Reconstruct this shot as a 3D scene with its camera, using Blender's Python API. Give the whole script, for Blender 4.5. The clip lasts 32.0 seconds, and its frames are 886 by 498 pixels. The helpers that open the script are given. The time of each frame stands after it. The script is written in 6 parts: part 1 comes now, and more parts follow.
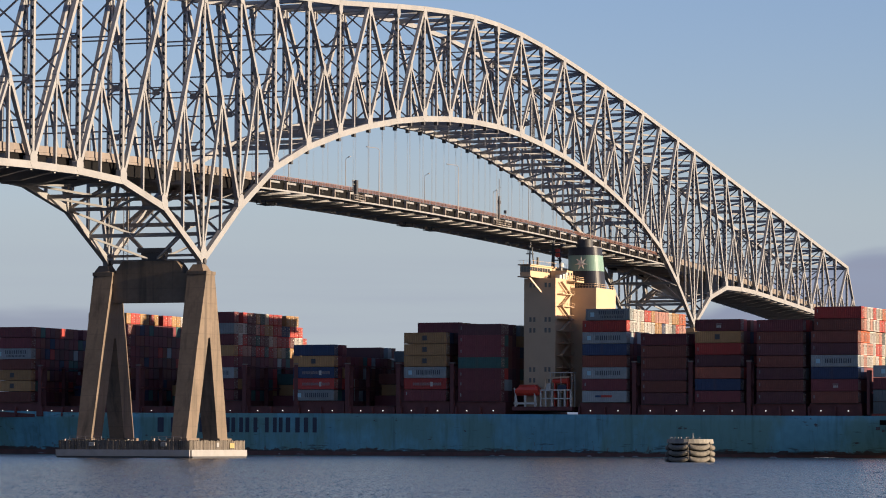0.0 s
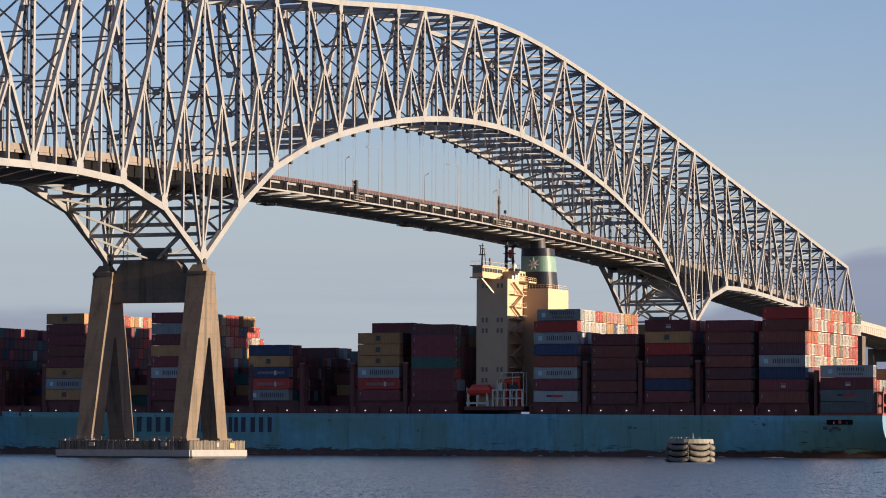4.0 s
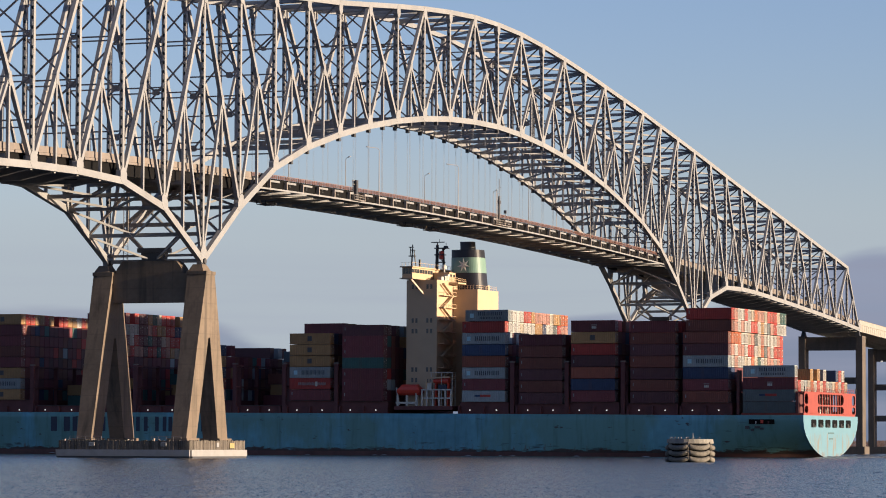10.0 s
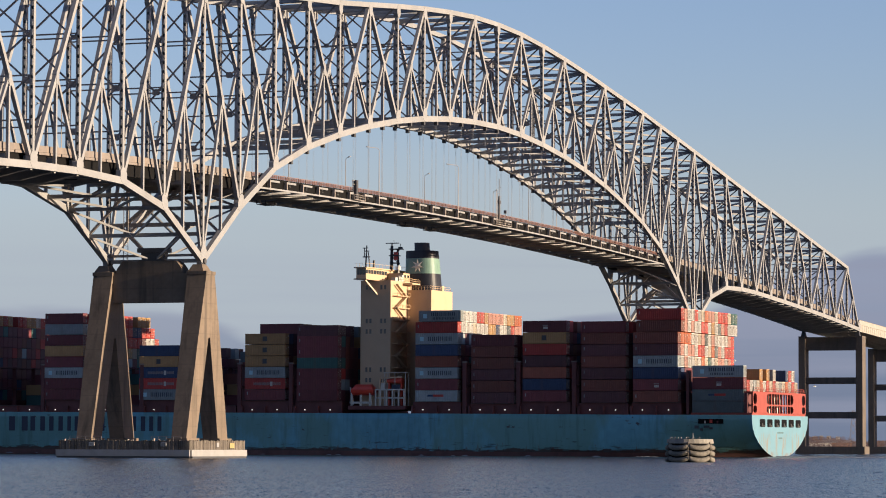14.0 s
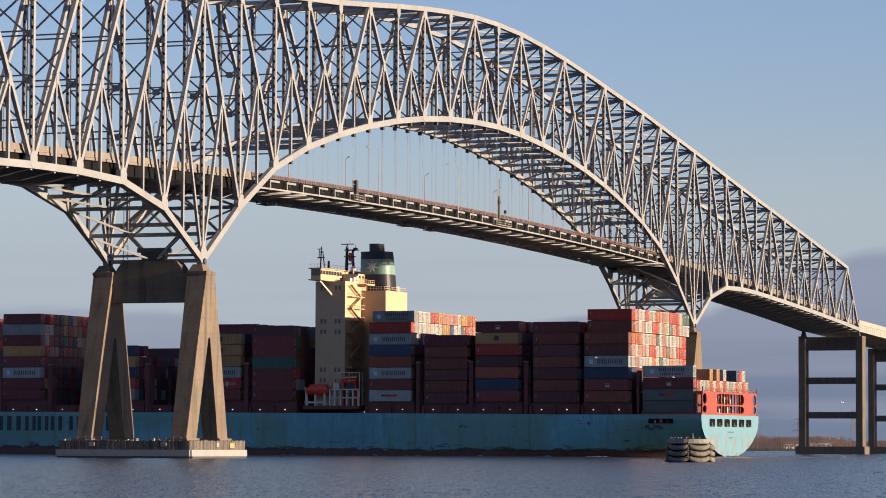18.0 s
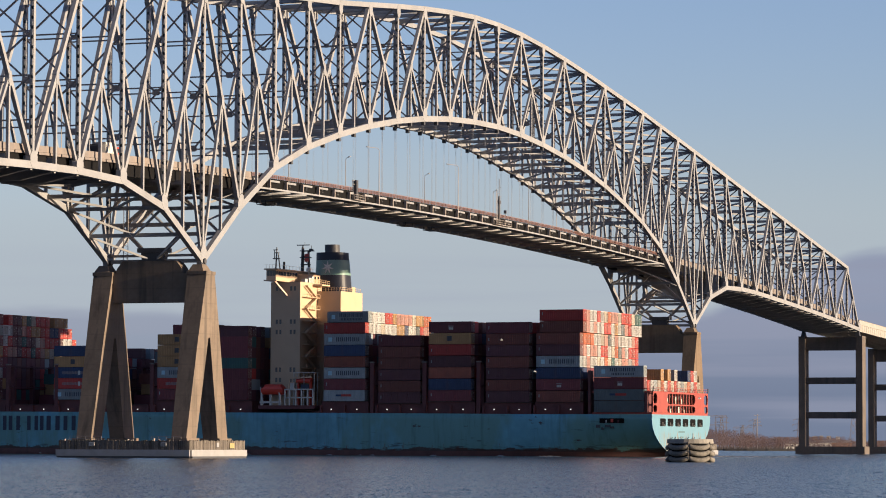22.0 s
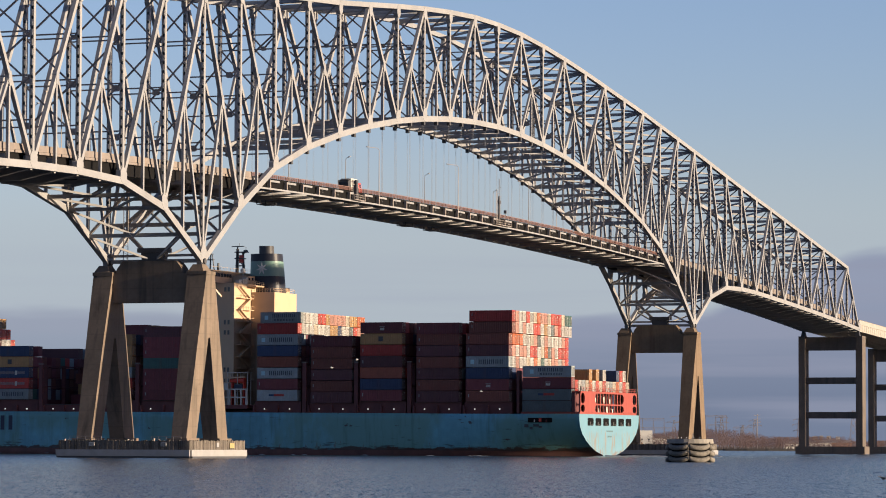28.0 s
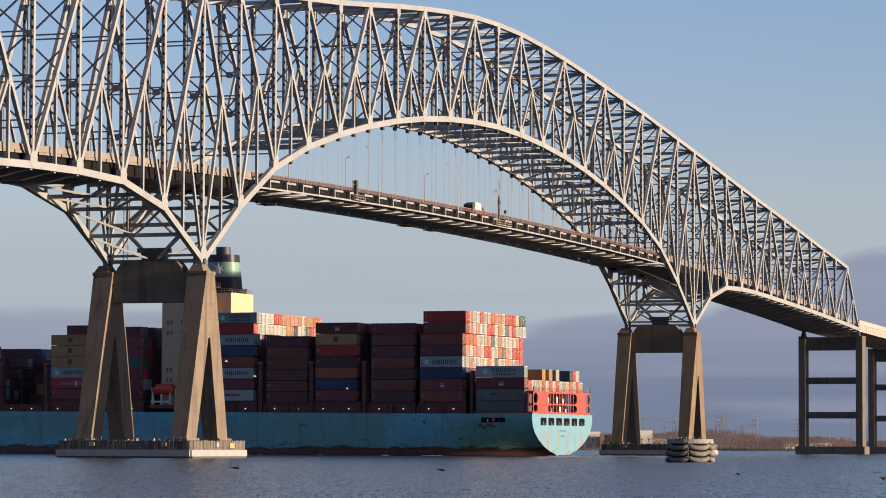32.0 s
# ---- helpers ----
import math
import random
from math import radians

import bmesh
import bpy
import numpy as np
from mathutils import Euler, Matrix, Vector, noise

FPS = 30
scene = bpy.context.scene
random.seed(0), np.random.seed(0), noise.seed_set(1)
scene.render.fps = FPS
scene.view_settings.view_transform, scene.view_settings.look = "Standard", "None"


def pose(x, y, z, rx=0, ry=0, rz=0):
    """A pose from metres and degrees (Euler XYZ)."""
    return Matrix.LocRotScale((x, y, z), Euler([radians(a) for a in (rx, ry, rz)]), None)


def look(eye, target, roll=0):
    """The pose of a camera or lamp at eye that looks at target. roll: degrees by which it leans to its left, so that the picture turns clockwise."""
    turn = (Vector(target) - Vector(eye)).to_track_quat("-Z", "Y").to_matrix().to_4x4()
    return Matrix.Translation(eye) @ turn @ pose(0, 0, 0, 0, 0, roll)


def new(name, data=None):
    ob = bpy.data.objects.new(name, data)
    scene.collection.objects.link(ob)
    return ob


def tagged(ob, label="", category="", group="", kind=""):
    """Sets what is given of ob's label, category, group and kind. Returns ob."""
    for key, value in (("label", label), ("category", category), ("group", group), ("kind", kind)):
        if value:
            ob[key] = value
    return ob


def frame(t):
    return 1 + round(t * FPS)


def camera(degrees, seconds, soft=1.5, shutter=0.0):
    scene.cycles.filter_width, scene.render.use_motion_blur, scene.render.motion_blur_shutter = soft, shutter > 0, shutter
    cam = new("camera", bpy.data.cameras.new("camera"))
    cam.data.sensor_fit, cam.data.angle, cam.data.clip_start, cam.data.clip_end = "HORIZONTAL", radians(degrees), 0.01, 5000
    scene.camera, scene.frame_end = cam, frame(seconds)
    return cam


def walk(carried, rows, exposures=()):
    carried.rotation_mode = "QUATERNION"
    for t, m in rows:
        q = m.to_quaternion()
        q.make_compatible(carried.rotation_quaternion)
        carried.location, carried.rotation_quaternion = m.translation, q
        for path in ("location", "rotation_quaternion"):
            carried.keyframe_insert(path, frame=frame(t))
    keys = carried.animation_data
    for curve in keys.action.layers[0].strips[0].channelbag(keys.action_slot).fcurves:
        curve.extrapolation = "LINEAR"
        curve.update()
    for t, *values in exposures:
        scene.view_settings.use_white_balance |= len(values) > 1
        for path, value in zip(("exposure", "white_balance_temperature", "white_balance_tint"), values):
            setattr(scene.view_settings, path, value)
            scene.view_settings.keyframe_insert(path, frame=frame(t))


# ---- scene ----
# ---------------------------------------------------------------- camera
EYE = Vector((-599.21, -273.63, 2.5))
AIM = Vector((math.sin(1.2173) * math.cos(0.0605), math.cos(1.2173) * math.cos(0.0605), math.sin(0.0605)))
cam = camera(15.48, 32.0, soft=1.0)
walk(cam, [(0.0, look(EYE, EYE + AIM, 0.21)), (32.0, look(EYE, EYE + AIM, 0.21))])

# ---------------------------------------------------------------- light
SUN_EL, SUN_AZ = radians(8.0), math.atan2(-0.014, -1.0)
TO_SUN = Vector((math.sin(SUN_AZ) * math.cos(SUN_EL), math.cos(SUN_AZ) * math.cos(SUN_EL), math.sin(SUN_EL)))
scene.view_settings.exposure = 1.29


def make_world():
    w = bpy.data.worlds.new("sky")
    scene.world = w
    w.use_nodes = True
    nt = w.node_tree
    nt.nodes.clear()
    out = nt.nodes.new("ShaderNodeOutputWorld")
    bg = nt.nodes.new("ShaderNodeBackground")
    sky = nt.nodes.new("ShaderNodeTexSky")
    sky.sky_type = "NISHITA"
    sky.sun_disc = False
    sky.sun_elevation, sky.sun_rotation = SUN_EL, SUN_AZ
    sky.air_density, sky.dust_density, sky.ozone_density = 1.0, 0.3, 4.0
    # a low bank of lavender cloud with an uneven upper edge, and faint streaks above it
    geo = nt.nodes.new("ShaderNodeTexCoord")
    sep = nt.nodes.new("ShaderNodeSeparateXYZ")
    nt.links.new(geo.outputs["Generated"], sep.inputs[0])

    def cloud_noise(scale, vertical, detail):
        mp = nt.nodes.new("ShaderNodeMapping")
        mp.inputs["Scale"].default_value = (scale, scale, vertical)
        nt.links.new(geo.outputs["Generated"], mp.inputs["Vector"])
        no = nt.nodes.new("ShaderNodeTexNoise")
        no.inputs["Scale"].default_value, no.inputs["Detail"].default_value, no.inputs["Roughness"].default_value = 1.0, detail, 0.5
        nt.links.new(mp.outputs[0], no.inputs["Vector"])
        return no.outputs["Fac"]

    def ramped(src, a, b, lo, hi, smooth=True):
        r = nt.nodes.new("ShaderNodeMapRange")
        if smooth:
            r.interpolation_type = "SMOOTHSTEP"
        for k, v in ((1, a), (2, b), (3, lo), (4, hi)):
            r.inputs[k].default_value = v
        nt.links.new(src, r.inputs[0])
        return r.outputs[0]

    def calc(op, p, q):
        m = nt.nodes.new("ShaderNodeMath")
        m.operation = op
        for k, v in enumerate((p, q)):
            if isinstance(v, (int, float)):
                m.inputs[k].default_value = v
            else:
                nt.links.new(v, m.inputs[k])
        return m.outputs[0]

    def blend(fac, p, q):
        m = nt.nodes.new("ShaderNodeMix")
        m.data_type = "RGBA"
        nt.links.new(fac, m.inputs[0])
        for k, v in ((6, p), (7, q)):
            if isinstance(v, tuple):
                m.inputs[k].default_value = (*v, 1.0)
            else:
                nt.links.new(v, m.inputs[k])
        return m.outputs[2]

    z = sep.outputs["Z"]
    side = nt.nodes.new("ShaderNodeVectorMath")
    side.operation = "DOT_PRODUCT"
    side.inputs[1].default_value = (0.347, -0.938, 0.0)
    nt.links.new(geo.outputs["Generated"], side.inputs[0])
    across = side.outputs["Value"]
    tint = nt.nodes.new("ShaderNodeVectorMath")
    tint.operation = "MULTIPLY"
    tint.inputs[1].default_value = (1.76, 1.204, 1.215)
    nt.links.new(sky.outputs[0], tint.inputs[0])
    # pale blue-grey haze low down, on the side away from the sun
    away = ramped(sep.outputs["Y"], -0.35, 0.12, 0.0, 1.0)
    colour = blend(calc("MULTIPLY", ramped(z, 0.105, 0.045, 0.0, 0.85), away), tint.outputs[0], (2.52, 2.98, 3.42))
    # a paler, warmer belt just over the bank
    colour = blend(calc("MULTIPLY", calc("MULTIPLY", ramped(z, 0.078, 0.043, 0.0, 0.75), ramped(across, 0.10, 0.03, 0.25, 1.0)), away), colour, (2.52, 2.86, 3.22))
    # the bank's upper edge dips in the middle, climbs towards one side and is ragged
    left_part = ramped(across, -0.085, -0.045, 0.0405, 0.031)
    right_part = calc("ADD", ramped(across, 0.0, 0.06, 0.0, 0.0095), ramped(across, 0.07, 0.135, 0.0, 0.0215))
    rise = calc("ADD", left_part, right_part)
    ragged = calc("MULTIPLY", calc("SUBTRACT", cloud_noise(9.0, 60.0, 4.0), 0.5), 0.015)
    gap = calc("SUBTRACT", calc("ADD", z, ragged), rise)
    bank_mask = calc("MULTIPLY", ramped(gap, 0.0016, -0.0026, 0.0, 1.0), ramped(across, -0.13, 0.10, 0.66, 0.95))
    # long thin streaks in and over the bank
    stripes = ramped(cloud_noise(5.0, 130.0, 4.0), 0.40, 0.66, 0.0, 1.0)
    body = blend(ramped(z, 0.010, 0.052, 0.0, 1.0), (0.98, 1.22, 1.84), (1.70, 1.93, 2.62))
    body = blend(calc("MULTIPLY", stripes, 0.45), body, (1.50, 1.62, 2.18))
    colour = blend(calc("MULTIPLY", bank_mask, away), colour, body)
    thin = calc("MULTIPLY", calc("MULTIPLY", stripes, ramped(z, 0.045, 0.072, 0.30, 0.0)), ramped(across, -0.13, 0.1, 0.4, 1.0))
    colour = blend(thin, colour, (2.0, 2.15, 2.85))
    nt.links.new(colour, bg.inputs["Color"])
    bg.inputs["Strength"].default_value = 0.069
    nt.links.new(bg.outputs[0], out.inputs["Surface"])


make_world()
sun_data = bpy.data.lights.new("sun", "SUN")
sun_data.energy, sun_data.angle, sun_data.color = 5.05, radians(0.6), (1.0, 0.79, 0.55)
sun_ob = new("sun", sun_data)
sun_ob.matrix_world = look(TO_SUN * 1000, (0, 0, 0))


# ---------------------------------------------------------------- materials
def material(name, base, rough=0.6, metal=0.0, var=0.25, scale=0.5, fine=6.0, bump=0.0, streak=0.0, stain=None, per_object=0.0, spec=0.4, coords="Object"):
    """A surface with two scales of variation, optional vertical streaks of a stain colour, and fine relief."""
    m = bpy.data.materials.new(name)
    m.use_nodes = True
    nt = m.node_tree
    b = nt.nodes["Principled BSDF"]
    b.inputs["Roughness"].default_value, b.inputs["Metallic"].default_value = rough, metal
    b.inputs["Specular IOR Level"].default_value = spec
    tc = nt.nodes.new("ShaderNodeTexCoord")
    n1 = nt.nodes.new("ShaderNodeTexNoise")
    n1.inputs["Scale"].default_value, n1.inputs["Detail"].default_value = scale, 5.0
    n2 = nt.nodes.new("ShaderNodeTexNoise")
    n2.inputs["Scale"].default_value, n2.inputs["Detail"].default_value = fine, 3.0
    for n in (n1, n2):
        nt.links.new(tc.outputs[coords], n.inputs["Vector"])
    s = nt.nodes.new("ShaderNodeMath")
    s.operation = "ADD"
    nt.links.new(n1.outputs["Fac"], s.inputs[0])
    h = nt.nodes.new("ShaderNodeMath")
    h.operation = "MULTIPLY"
    h.inputs[1].default_value = 0.5
    nt.links.new(n2.outputs["Fac"], h.inputs[0])
    nt.links.new(h.outputs[0], s.inputs[1])
    mr = nt.nodes.new("ShaderNodeMapRange")
    mr.inputs[1].default_value, mr.inputs[2].default_value = 0.45, 1.05
    mr.inputs[3].default_value, mr.inputs[4].default_value = 1 - var, 1 + var * 0.6
    nt.links.new(s.outputs[0], mr.inputs[0])
    last = mr.outputs[0]
    if per_object:
        oi = nt.nodes.new("ShaderNodeObjectInfo")
        pr = nt.nodes.new("ShaderNodeMapRange")
        pr.inputs[3].default_value, pr.inputs[4].default_value = 1 - per_object, 1 + per_object
        nt.links.new(oi.outputs["Random"], pr.inputs[0])
        mu = nt.nodes.new("ShaderNodeMath")
        mu.operation = "MULTIPLY"
        nt.links.new(last, mu.inputs[0])
        nt.links.new(pr.outputs[0], mu.inputs[1])
        last = mu.outputs[0]
    col = nt.nodes.new("ShaderNodeVectorMath")
    col.operation = "SCALE"
    col.inputs[0].default_value = base
    nt.links.new(last, col.inputs["Scale"])
    final = col.outputs[0]
    if streak:
        mp = nt.nodes.new("ShaderNodeMapping")
        mp.inputs["Scale"].default_value = (1.0, 1.0, 0.06)
        nt.links.new(tc.outputs[coords], mp.inputs["Vector"])
        n3 = nt.nodes.new("ShaderNodeTexNoise")
        n3.inputs["Scale"].default_value, n3.inputs["Detail"].default_value = max(0.7, scale * 1.4), 6.0
        nt.links.new(mp.outputs[0], n3.inputs["Vector"])
        r3 = nt.nodes.new("ShaderNodeMapRange")
        r3.inputs[1].default_value, r3.inputs[2].default_value = 0.52, 0.75
        r3.inputs[4].default_value = streak
        nt.links.new(n3.outputs["Fac"], r3.inputs[0])
        mx = nt.nodes.new("ShaderNodeMix")
        mx.data_type = "RGBA"
        mx.inputs[7].default_value = (*(stain or (0.12, 0.06, 0.03)), 1)
        nt.links.new(r3.outputs[0], mx.inputs[0])
        nt.links.new(final, mx.inputs[6])
        final = mx.outputs[2]
    nt.links.new(final, b.inputs["Base Color"])
    if bump:
        bp = nt.nodes.new("ShaderNodeBump")
        bp.inputs["Strength"].default_value, bp.inputs["Distance"].default_value = bump, 0.05
        nt.links.new(n2.outputs["Fac"], bp.inputs["Height"])
        nt.links.new(bp.outputs[0], b.inputs["Normal"])
    return m


def water_material():
    m = bpy.data.materials.new("river_water")
    m.use_nodes = True
    nt = m.node_tree
    b = nt.nodes["Principled BSDF"]
    b.inputs["Base Color"].default_value = (0.022, 0.034, 0.05, 1)
    b.inputs["Roughness"].default_value = 0.2
    b.inputs["IOR"].default_value = 1.33
    tc = nt.nodes.new("ShaderNodeTexCoord")
    # short-crested wind ripples: slopes along the wind, at four sizes
    total = None
    for along, across, amp in ((0.55, 0.14, 0.80), (1.7, 0.30, 0.40), (4.8, 0.8, 0.18), (14.0, 2.4, 0.10)):
        mp = nt.nodes.new("ShaderNodeMapping")
        mp.vector_type = "TEXTURE"
        mp.inputs["Rotation"].default_value = (0, 0, 0.354)
        mp.inputs["Scale"].default_value = (along, across, 1.0)
        nt.links.new(tc.outputs["Object"], mp.inputs["Vector"])
        n = nt.nodes.new("ShaderNodeTexNoise")
        n.inputs["Scale"].default_value, n.inputs["Detail"].default_value, n.inputs["Roughness"].default_value = 1.0, 3.0, 0.55
        nt.links.new(mp.outputs[0], n.inputs["Vector"])
        centred = nt.nodes.new("ShaderNodeVectorMath")
        centred.operation = "SUBTRACT"
        centred.inputs[1].default_value = (0.5, 0.5, 0.5)
        nt.links.new(n.outputs["Color"], centred.inputs[0])
        scaled = nt.nodes.new("ShaderNodeVectorMath")
        scaled.operation = "MULTIPLY"
        scaled.inputs[1].default_value = (2 * amp, 1.2 * amp, 0.0)
        nt.links.new(centred.outputs[0], scaled.inputs[0])
        if total:
            ad = nt.nodes.new("ShaderNodeVectorMath")
            nt.links.new(total, ad.inputs[0])
            nt.links.new(scaled.outputs[0], ad.inputs[1])
            total = ad.outputs[0]
        else:
            total = scaled.outputs[0]
    tilt = nt.nodes.new("ShaderNodeVectorRotate")
    tilt.rotation_type = "Z_AXIS"
    tilt.inputs["Angle"].default_value = 0.354
    nt.links.new(total, tilt.inputs["Vector"])
    geo = nt.nodes.new("ShaderNodeNewGeometry")
    add = nt.nodes.new("ShaderNodeVectorMath")
    nt.links.new(geo.outputs["Normal"], add.inputs[0])
    nt.links.new(tilt.outputs[0], add.inputs[1])
    unit = nt.nodes.new("ShaderNodeVectorMath")
    unit.operation = "NORMALIZE"
    nt.links.new(add.outputs[0], unit.inputs[0])
    nt.links.new(unit.outputs[0], b.inputs["Normal"])
    return m


M_STEEL = material("bridge_paint", (0.214, 0.214, 0.222), 0.55, var=0.16, scale=0.25, fine=3.0, streak=0.16, stain=(0.20, 0.15, 0.11), per_object=0.06)
M_STEEL_GREY = material("bridge_bracing_paint", (0.225, 0.196, 0.178), 0.6, var=0.2, scale=0.3, streak=0.2, stain=(0.18, 0.13, 0.1), per_object=0.1)
M_CONC = material("pier_concrete", (0.136, 0.104, 0.079), 0.85, var=0.3, scale=0.18, fine=1.5, bump=0.08, streak=0.8, stain=(0.04, 0.034, 0.029))
M_CONC_RUSTY = material("rust_stained_concrete", (0.136, 0.096, 0.062), 0.85, var=0.3, scale=0.18, fine=1.5, bump=0.08, streak=0.7, stain=(0.07, 0.040, 0.026))
M_CONC_GREY = material("sooty_grey_concrete", (0.104, 0.084, 0.070), 0.85, var=0.3, scale=0.18, fine=1.5, bump=0.08, streak=0.7, stain=(0.04, 0.034, 0.031))
M_PARAPET = material("parapet_concrete", (0.165, 0.142, 0.130), 0.85, var=0.2, scale=0.4, streak=0.25, stain=(0.3, 0.2, 0.13), per_object=0.06)
M_SLAB = material("deck_concrete", (0.30, 0.27, 0.23), 0.85, var=0.3, scale=0.3, streak=0.3, stain=(0.12, 0.1, 0.08))
# paler than the girders, standing in for sunlight thrown up by the water
M_FLANGE = material("bounce_pale_beam_flange", (0.30, 0.27, 0.235), 0.6, var=0.2, scale=0.5)
M_ASPHALT = material("bridge_asphalt", (0.055, 0.055, 0.058), 0.9, var=0.2)
M_HANDRAIL = material("chalky_pink_rail", (0.17, 0.10, 0.085), 0.7, var=0.25, scale=1.2)
M_RAIL = material("rusty_rail", (0.095, 0.044, 0.036), 0.7, var=0.3, scale=1.5)
M_DARK = material("dark_steel", (0.05, 0.05, 0.055), 0.6, var=0.2)
# black that stands in for shade inside openings and between fenders
M_BLACK = material("black_hollow_shade", (0.004, 0.004, 0.005), 0.9, var=0.1, spec=0.1)
# near-black colour stands in for the shade behind the deck edge
M_WEB = material("shade_dark_girder_web", (0.007, 0.0068, 0.0075), 0.85, var=0.35, scale=0.5, streak=0.3, stain=(0.022, 0.016, 0.013), spec=0.1)
M_TIMBER = material("fender_timber", (0.10, 0.085, 0.072), 0.9, var=0.4, scale=0.6, bump=0.3, per_object=0.35)
M_WALE = material("pale_fender_beam", (0.225, 0.222, 0.225), 0.7, var=0.15, scale=0.6, streak=0.2, stain=(0.25, 0.22, 0.18))
M_WATER = water_material()


def add_lifts(m, height, depth):
    """Thin darker joints between the lifts in which the concrete was cast."""
    nt = m.node_tree
    b = nt.nodes["Principled BSDF"]
    src = b.inputs["Base Color"].links[0].from_socket
    tc = nt.nodes.new("ShaderNodeTexCoord")
    sep = nt.nodes.new("ShaderNodeSeparateXYZ")
    nt.links.new(tc.outputs["Object"], sep.inputs[0])
    wob = nt.nodes.new("ShaderNodeTexNoise")
    wob.inputs["Scale"].default_value = 0.35
    nt.links.new(tc.outputs["Object"], wob.inputs["Vector"])
    ops = []
    for op, value in (("DIVIDE", height), ("FRACT", None), ("LESS_THAN", 0.07), ("MULTIPLY", depth)):
        n = nt.nodes.new("ShaderNodeMath")
        n.operation = op
        nt.links.new(ops[-1].outputs[0] if ops else sep.outputs["Z"], n.inputs[0])
        if value is not None:
            n.inputs[1].default_value = value
        ops.append(n)
    fade = nt.nodes.new("ShaderNodeMath")
    fade.operation = "MULTIPLY"
    nt.links.new(ops[-1].outputs[0], fade.inputs[0])
    nt.links.new(wob.outputs["Fac"], fade.inputs[1])
    mx = nt.nodes.new("ShaderNodeMix")
    mx.data_type = "RGBA"
    mx.inputs[7].default_value = (0.035, 0.029, 0.024, 1)
    nt.links.new(fade.outputs[0], mx.inputs[0])
    nt.links.new(src, mx.inputs[6])
    nt.links.new(mx.outputs[2], b.inputs["Base Color"])


add_lifts(M_CONC, 3.1, 0.3)


# ---------------------------------------------------------------- mesh helpers
def mesh_of(name, verts, faces, mat=None, smooth=False):
    me = bpy.data.meshes.new(name)
    me.from_pydata(verts, [], faces)
    if mat:
        for one in (mat if isinstance(mat, (list, tuple)) else [mat]):
            me.materials.append(one)
    if smooth:
        me.polygons.foreach_set("use_smooth", [True] * len(me.polygons))
    me.update()
    return me


def piece(name, verts, faces, mat, parent=None, label="", smooth=False):
    ob = new(name, mesh_of(name, verts, faces, mat, smooth))
    ob.parent = parent
    if label:
        ob["label"] = label
    return ob


QUADS = [(0, 3, 2, 1), (4, 5, 6, 7), (0, 1, 5, 4), (1, 2, 6, 5), (2, 3, 7, 6), (3, 0, 4, 7)]


def box_vf(x0, x1, y0, y1, z0, z1):
    return [(x0, y0, z0), (x1, y0, z0), (x1, y1, z0), (x0, y1, z0), (x0, y0, z1), (x1, y0, z1), (x1, y1, z1), (x0, y1, z1)], list(QUADS)


def join_vf(parts):
    vs, fs = [], []
    for v, f in parts:
        o = len(vs)
        vs += v
        fs += [tuple(i + o for i in q) for q in f]
    return vs, fs


def bar_vf(p, q, w, h, up=(0, 0, 1), w2=None, h2=None):
    """A box member from p to q: w across, h along the up hint."""
    p, q = Vector(p), Vector(q)
    d = (q - p).normalized()
    u = Vector(up)
    if abs(d.dot(u)) > 0.98:
        u = Vector((1, 0, 0))
    s = d.cross(u).normalized()
    u = s.cross(d)
    out = []
    for c, ww, hh in ((p, w, h), (q, w2 or w, h2 or h)):
        for a, b in ((-1, -1), (1, -1), (1, 1), (-1, 1)):
            out.append(tuple(c + s * (a * ww / 2) + u * (b * hh / 2)))
    return out, [(0, 1, 2, 3), (7, 6, 5, 4), (0, 4, 5, 1), (1, 5, 6, 2), (2, 6, 7, 3), (3, 7, 4, 0)]


def bar(name, p, q, w, h, mat, parent, up=(0, 0, 1), label=""):
    return piece(name, *bar_vf(p, q, w, h, up), mat, parent, label)


def box(name, x0, x1, y0, y1, z0, z1, mat, parent=None, label=""):
    return piece(name, *box_vf(x0, x1, y0, y1, z0, z1), mat, parent, label)


def tube_vf(p, q, r, n=8, r2=None):
    p, q = Vector(p), Vector(q)
    d = (q - p).normalized()
    u = Vector((0, 0, 1)) if abs(d.z) < 0.9 else Vector((1, 0, 0))
    s = d.cross(u).normalized()
    u = s.cross(d)
    vs = []
    for c, rr in ((p, r), (q, r if r2 is None else r2)):
        vs += [tuple(c + (s * math.cos(2 * math.pi * k / n) + u * math.sin(2 * math.pi * k / n)) * rr) for k in range(n)]
    fs = [(k, (k + 1) % n, n + (k + 1) % n, n + k) for k in range(n)] + [tuple(range(n - 1, -1, -1)), tuple(range(n, 2 * n))]
    return vs, fs


def thing(name, label, category, loc=(0, 0, 0), group="", kind=""):
    ob = new(name)
    ob.location = loc
    return tagged(ob, label, category, group, kind)


